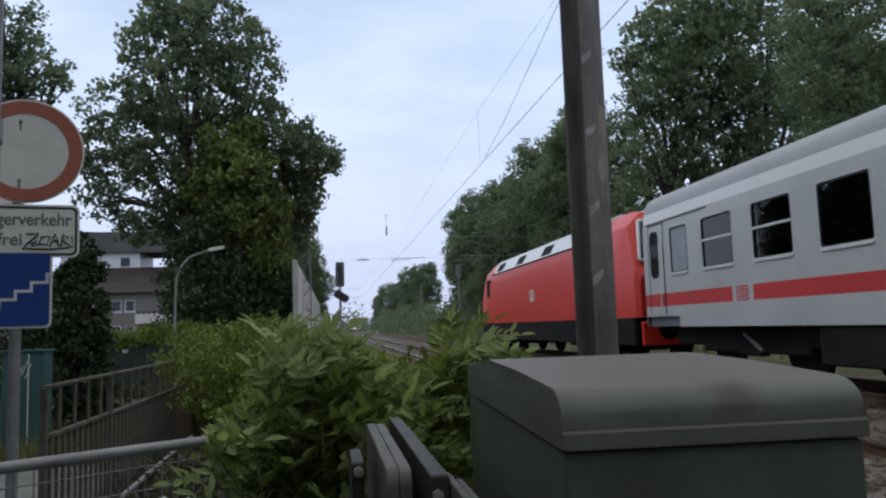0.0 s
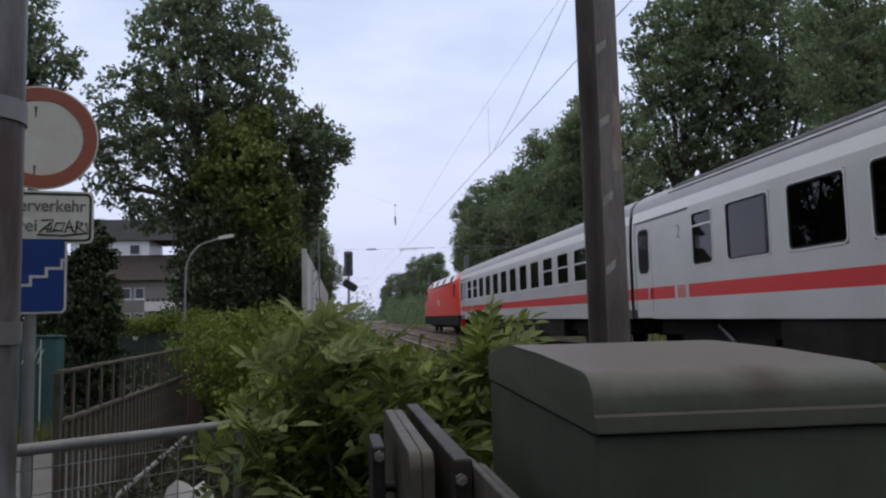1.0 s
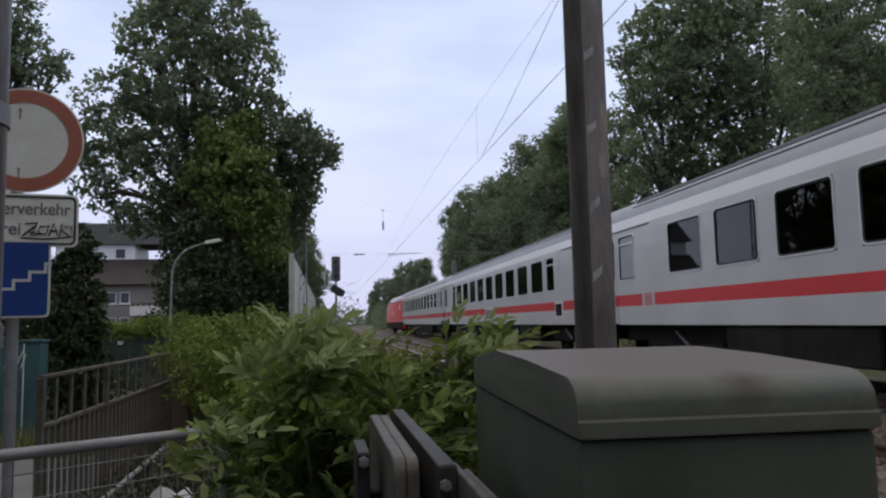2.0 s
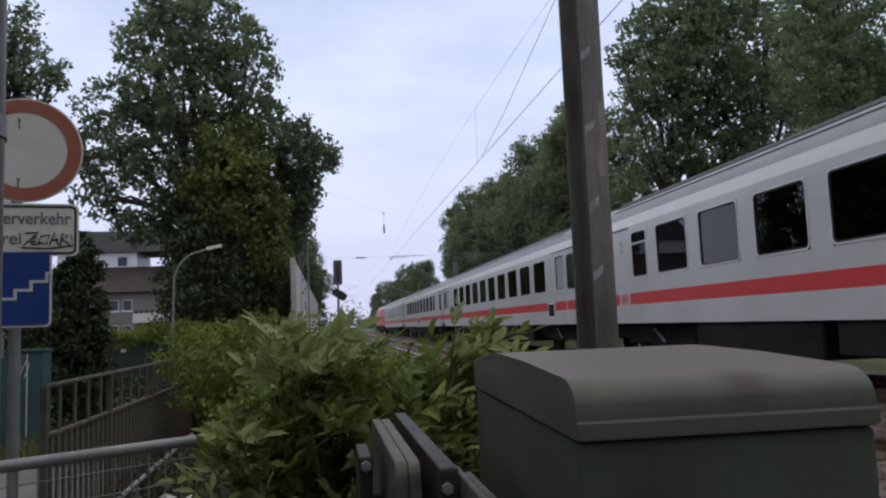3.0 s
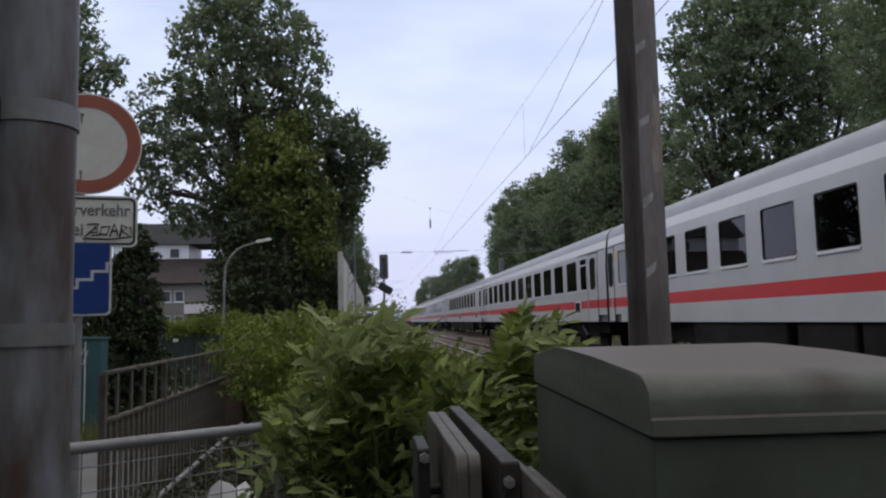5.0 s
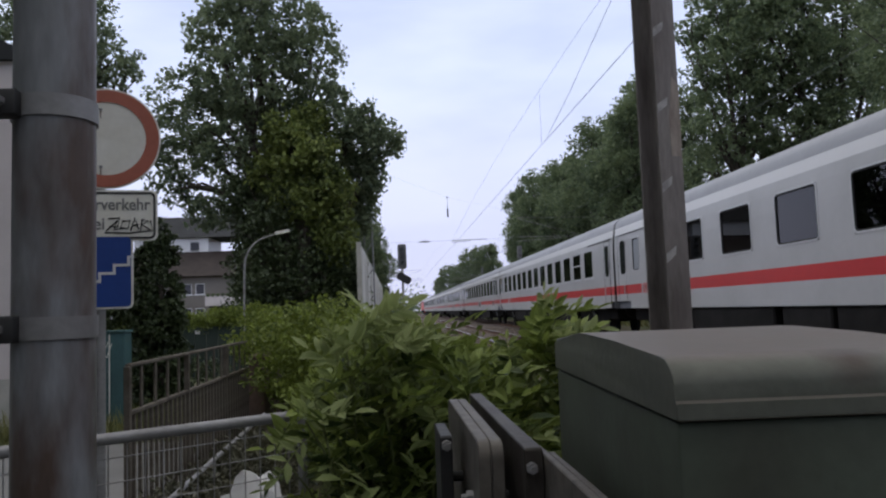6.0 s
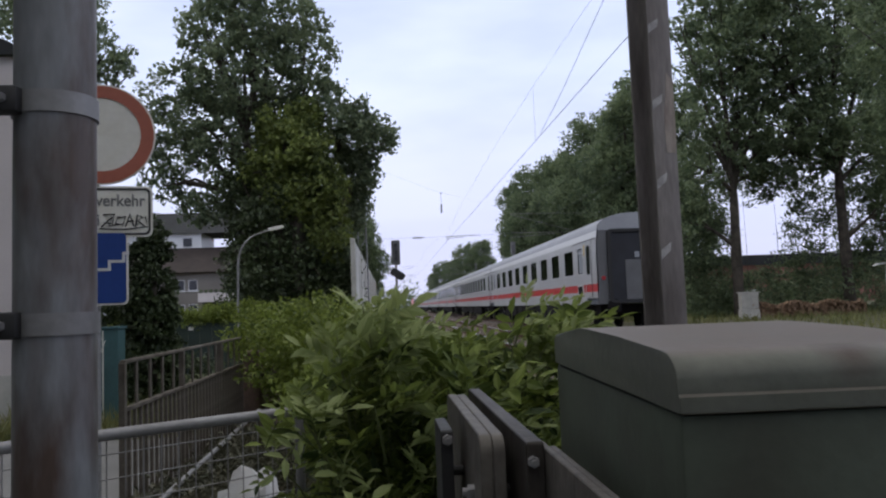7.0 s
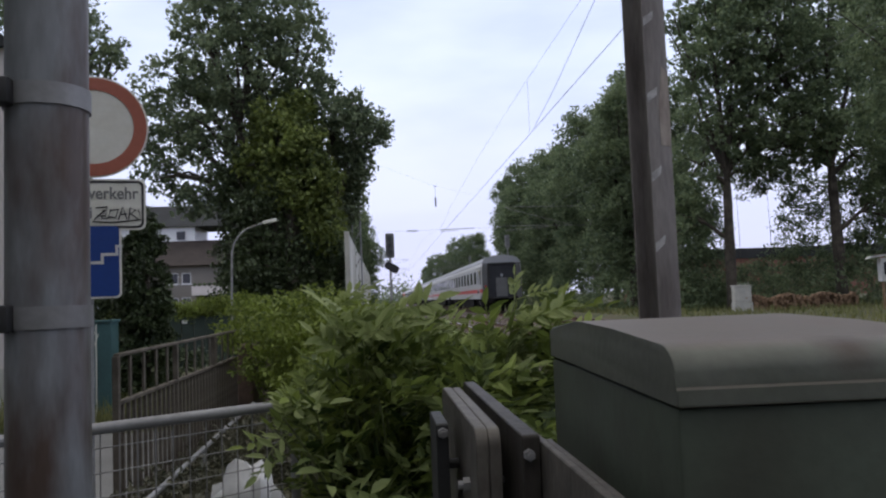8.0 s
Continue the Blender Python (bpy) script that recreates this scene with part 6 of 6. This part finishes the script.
def wall_with(bm, x0, x1, y0, y1, z0, z1, holes):
    """A wall along x with openings (x, z, w, h) of one row each."""
    rows = sorted({(z, z + h) for _, z, _, h in holes})
    low = z0
    for a, b in rows:
        box(bm, x0, x1, y0, y1, low, a)
        e = x0
        for x, z, w, h in sorted(q for q in holes if q[1] == a):
            box(bm, e, x - w / 2, y0, y1, a, b)
            e = x + w / 2
        box(bm, e, x1, y0, y1, a, b)
        low = b
    box(bm, x0, x1, y0, y1, low, z1)


house = thing("apartment_house", pose(-21, 80, 0), "pale plastered house with a brown tiled roof", "house")
HOLES = [(-0.55, 4.0, 0.95, 1.15), (0.75, 4.1, 0.95, 1.15), (-0.55, 1.5, 0.95, 1.1), (0.75, 1.5, 0.95, 1.1), (-3.2, 4.0, 0.95, 1.15), (-3.2, 1.5, 0.95, 1.1)]
HOLES = [(x, 4.0 if z > 3 else 1.5, w, 1.15 if z > 3 else 1.1) for x, z, w, h in HOLES]
bm = bmesh.new()
wall_with(bm, -7, 7.0, 0.0, 0.3, 0, 5.85, HOLES)
part("wall", bm, M_PLASTER, house, smooth=False)
for x0, x1, y0, y1 in ((-7, -6.7, 0.3, 9), (6.7, 7, 0.3, 9), (-7, 7, 9, 9.3)):
    bm = bmesh.new()
    box(bm, x0, x1, y0, y1, 0, 5.85)
    part("wall", bm, M_PLASTER, house, smooth=False)
for x, z, w, h in HOLES:
    sill_window(house, x, 0.1, z, w, h)
bm = bmesh.new()
prism(bm, [(-0.5, 5.8), (3.2, 8.6), (3.2, 8.75), (-0.7, 5.9)], -7.4, 7.4, axis="x")
part("roof", bm, M_ROOFTILE, house, smooth=False)
bm = bmesh.new()
box(bm, -7.0, 0.9, 3.2, 9.3, 5.85, 10.4)
part("upper_wall", bm, M_T_BAND, house, "white upper storey wall", smooth=False)
bm = bmesh.new()
prism(bm, [(2.7, 10.3), (9.8, 10.3), (6.4, 13.0)], -7.6, 8.0, axis="x")
part("roof", bm, M_SLATE, house, "dark slate upper roof", smooth=False)
bm = bmesh.new()
box(bm, -1.0, -0.1, 3.1, 3.19, 8.9, 9.8)
part("attic_window", bm, M_GLASS_DARK, house)
bal = bmesh.new()
box(bal, 1.6, 5.2, -1.4, 0.0, 2.75, 2.95)
box(bal, 1.6, 5.2, -1.4, -1.3, 2.95, 3.75)
part("balcony", bal, M_PINKWALL, house, "pale balcony front", smooth=False)
bm = bmesh.new()
for k in range(7):
    bmesh.ops.create_icosphere(bm, subdivisions=1, radius=0.22, matrix=Matrix.Translation((1.9 + 0.5 * k, -1.35, 3.85)))
tagged(part("flower_boxes", bm, M_LEAF_CONIFER_AND_SHADE, house), kind="stuff")
# Black sheet on the wall that stands for the shade below the balcony.
bm = bmesh.new()
box(bm, 1.7, 5.1, -0.02, -0.004, 0.6, 2.74)
part("balcony_shade", bm, M_BLACK, house)

lb = thing("side_building", pose(-5.55, 11.8, 0), "pale plastered building with a grey plinth beside the path", "building")
bm = bmesh.new()
box(bm, -7.0, 0.0, 0.0, 2.4, 0.7, 5.6)
part("wall", bm, M_PINKWALL, lb, smooth=False)
bm = bmesh.new()
box(bm, -7.0, 0.03, -0.03, 2.4, 0.0, 0.7)
part("plinth", bm, M_CONCRETE, lb, smooth=False)
bm = bmesh.new()
prism(bm, [(-7.0, 5.6), (0.06, 5.58), (0.06, 5.66), (-3.4, 7.4), (-7.0, 7.4)], -0.1, 2.5)
part("roof", bm, M_SLATE, lb, smooth=False)

# ---- beyond the tracks ----
stone = thing("concrete_cabinet", pose(16.2, 33, 0.38, 0, 0, -12), "pale concrete trackside cabinet in the grass", "cabinet")
bm = bmesh.new()
box(bm, -0.4, 0.4, -0.3, 0.3, 0.0, 0.42, 0.02, 1)
part("base", bm, M_CONCRETE, stone)
bm = bmesh.new()
box(bm, -0.37, 0.37, -0.27, 0.27, 0.43, 1.14, 0.02, 1)
part("housing", bm, M_CONCRETE, stone)
bm = bmesh.new()
box(bm, -0.42, 0.42, -0.32, 0.32, 1.14, 1.2, 0.02, 1)
part("cap", bm, M_CONCRETE, stone)

hut = thing("white_notice_box", pose(19.75, 28, 0.4, 0, 0, -20), "white roofed notice box on two posts", "notice box")
bm = bmesh.new()
box(bm, -0.3, 0.36, -0.25, 0.25, 1.1, 2.0, 0.01, 1)
part("housing", bm, M_WALLWHITE, hut)
bm = bmesh.new()
prism(bm, [(-0.75, 2.0), (-0.6, 2.1), (0.0, 2.17), (0.45, 2.15), (0.45, 2.09), (0.0, 2.1), (-0.6, 2.03)], -0.35, 0.35)
part("roof", bm, M_WALLWHITE, hut)
bm = bmesh.new()
box(bm, -0.2, 0.0, -0.262, -0.25, 1.35, 1.85)
part("dark_panel", bm, M_BLACK, hut)
for x in (-0.2, 0.28):
    bm = bmesh.new()
    rod(bm, (x, 0, 0), (x, 0, 1.1), 0.04, 8)
    part("post", bm, M_TIMBER, hut)

pile = thing("wood_pile", pose(18.6, 33, 0.35), "long low pile of cut brown firewood", "wood pile")
rng = np.random.default_rng(60)
bm = bmesh.new()
rod(bm, (0, -0.25, 0), (0, 0.25, 0), 0.085, 7)
lg = part("log", bm, M_TIMBER, pile, smooth=False)
lg.matrix_basis = pose(-2.4, 0, 0.1)
for k in range(150):
    row = k % 5
    share(lg, pile, pose(-2.3 + (k // 5) * 0.18 + 0.09 * (row % 2), rng.normal() * 0.08, 0.1 + 0.15 * row * (0.85 + 0.15 * math.sin(k * 0.13)), rng.uniform(-8, 8), rng.uniform(0, 90), rng.uniform(-25, 25)))
shrub("undergrowth", "dense green undergrowth below the tree row", [(13.6, 44, 1.0, 1.6, 3.0, 1.6), (14.5, 37, 0.8, 1.4, 2.0, 1.1), (17, 40, 1.1, 2.4, 1.8, 1.4), (20, 37, 1.1, 2.4, 1.6, 1.5), (23.5, 35, 1.2, 2.4, 1.6, 1.7), (13.2, 55, 1.2, 1.5, 5.0, 2.0), (13.2, 66, 1.4, 1.5, 5.0, 2.4)], 18000, 0.2, M_LEAF_RIGHT, 37, 0.35)
shrub("undergrowth", "dark tall shrubs below the nearest trees", [(16.4, 38, 1.6, 1.3, 1.2, 1.9), (15.2, 38, 1.4, 1.2, 1.2, 1.8), (16.0, 38.5, 3.2, 0.9, 0.9, 1.0), (21.5, 39, 1.6, 1.6, 1.2, 2.0), (24.5, 38, 1.6, 1.6, 1.2, 2.2),
      (21.7, 38, 4.2, 0.9, 0.9, 2.0), (24.4, 38, 4.4, 1.5, 1.0, 2.6), (26.8, 38, 4.6, 1.5, 1.0, 2.8), (16.4, 38.3, 5.2, 0.9, 0.9, 1.5), (17.4, 38.3, 4.4, 0.8, 0.8, 1.9), (15.4, 37.5, 5.6, 1.0, 0.9, 1.8), (23.0, 38, 6.4, 1.2, 0.9, 1.0), (25.6, 38, 7.2, 1.6, 1.0, 1.0), (18.7, 38, 7.0, 1.6, 1.0, 0.8), (20.4, 38, 7.2, 1.3, 1.0, 0.8)], 26000, 0.19, M_LEAF_RIGHT, 39, 0.26)
shrub("undergrowth", "green bushes before the brick factory hall", [(20.3, 45, 1.2, 1.4, 1.0, 1.3), (22.8, 45.5, 1.3, 1.5, 1.0, 1.6), (25.4, 45, 1.2, 1.5, 1.0, 1.5), (28.0, 46, 1.4, 1.6, 1.0, 1.9)], 9000, 0.18, M_LEAF_RIGHT, 46, 0.28)
shrub("undergrowth", "dark undergrowth far along the tree row", [(13.0, 80, 1.5, 1.6, 8.0, 2.6), (12.6, 100, 1.6, 1.6, 10, 2.8), (12.2, 125, 1.7, 1.6, 14, 3.0), (11.5, 160, 1.8, 1.6, 20, 3.4)], 12000, 0.4, M_LEAF_RIGHT, 38, 0.6)
fac = thing("factory_hall", pose(40, 72, 0.4), "low brick factory hall with a pale grey roof edge", "factory")
bm = bmesh.new()
box(bm, -12, 12, 0, 14, 0, 3.9)
part("wall", bm, M_BRICK, fac, smooth=False)
bm = bmesh.new()
box(bm, -12.3, 12.3, -0.3, 14.3, 3.9, 4.9)
part("roof", bm, M_SLATE, fac, smooth=False)
bm = bmesh.new()
box(bm, -7.0, -3.0, -0.05, -0.005, 1.0, 1.5)
part("window_band", bm, M_T_BAND, fac)

# tall unseen hedge added behind and beside the camera to shade what faces it
shrub("unseen_shade_hedge", "tall dense dark hedge added unseen to shade the crossing", [(x, -4.6, z, 0.9, 0.5, 0.9) for x in (-4.5, -3.2, -1.9, -0.6, 0.7, 2.0, 3.3) for z in (0.8, 1.6)] + [(-4.6, y, z, 0.5, 0.8, 1.0) for y in (-2.2, -1.0, 0.1) for z in (0.9, 2.2)], 16000, 0.16, M_LEAF_CONIFER_AND_SHADE, 45, 0.18, "hedge")


# ---- what moves ----
SPEED, START = 27.62, 16.1


def motions():
    steps = [k * 0.5 for k in range(17)]
    walk(LOCO, [(t, pose(TRAIN_X, START + SPEED * t, RAIL_Z)) for t in steps])
    for k, c in enumerate(COACHES):
        walk(c, [(t, pose(TRAIN_X, START + SPEED * t - CL * (k + 1), RAIL_Z)) for t in steps])
    for br, root, ph, amp in SHOOTS:
        rows = []
        for k in range(41):
            t = 0.2 * k
            gust = 1.0 + 0.5 * math.sin(0.9 * t + ph * 0.3)
            rows.append((t, Matrix.Translation(root) @ pose(0, 0, 0, amp * gust * 2.2 * math.sin(6.1 * t + ph), amp * gust * 3.2 * math.sin(5.0 * t + 1.7 * ph), 0)))
        walk(br, rows)


motions()
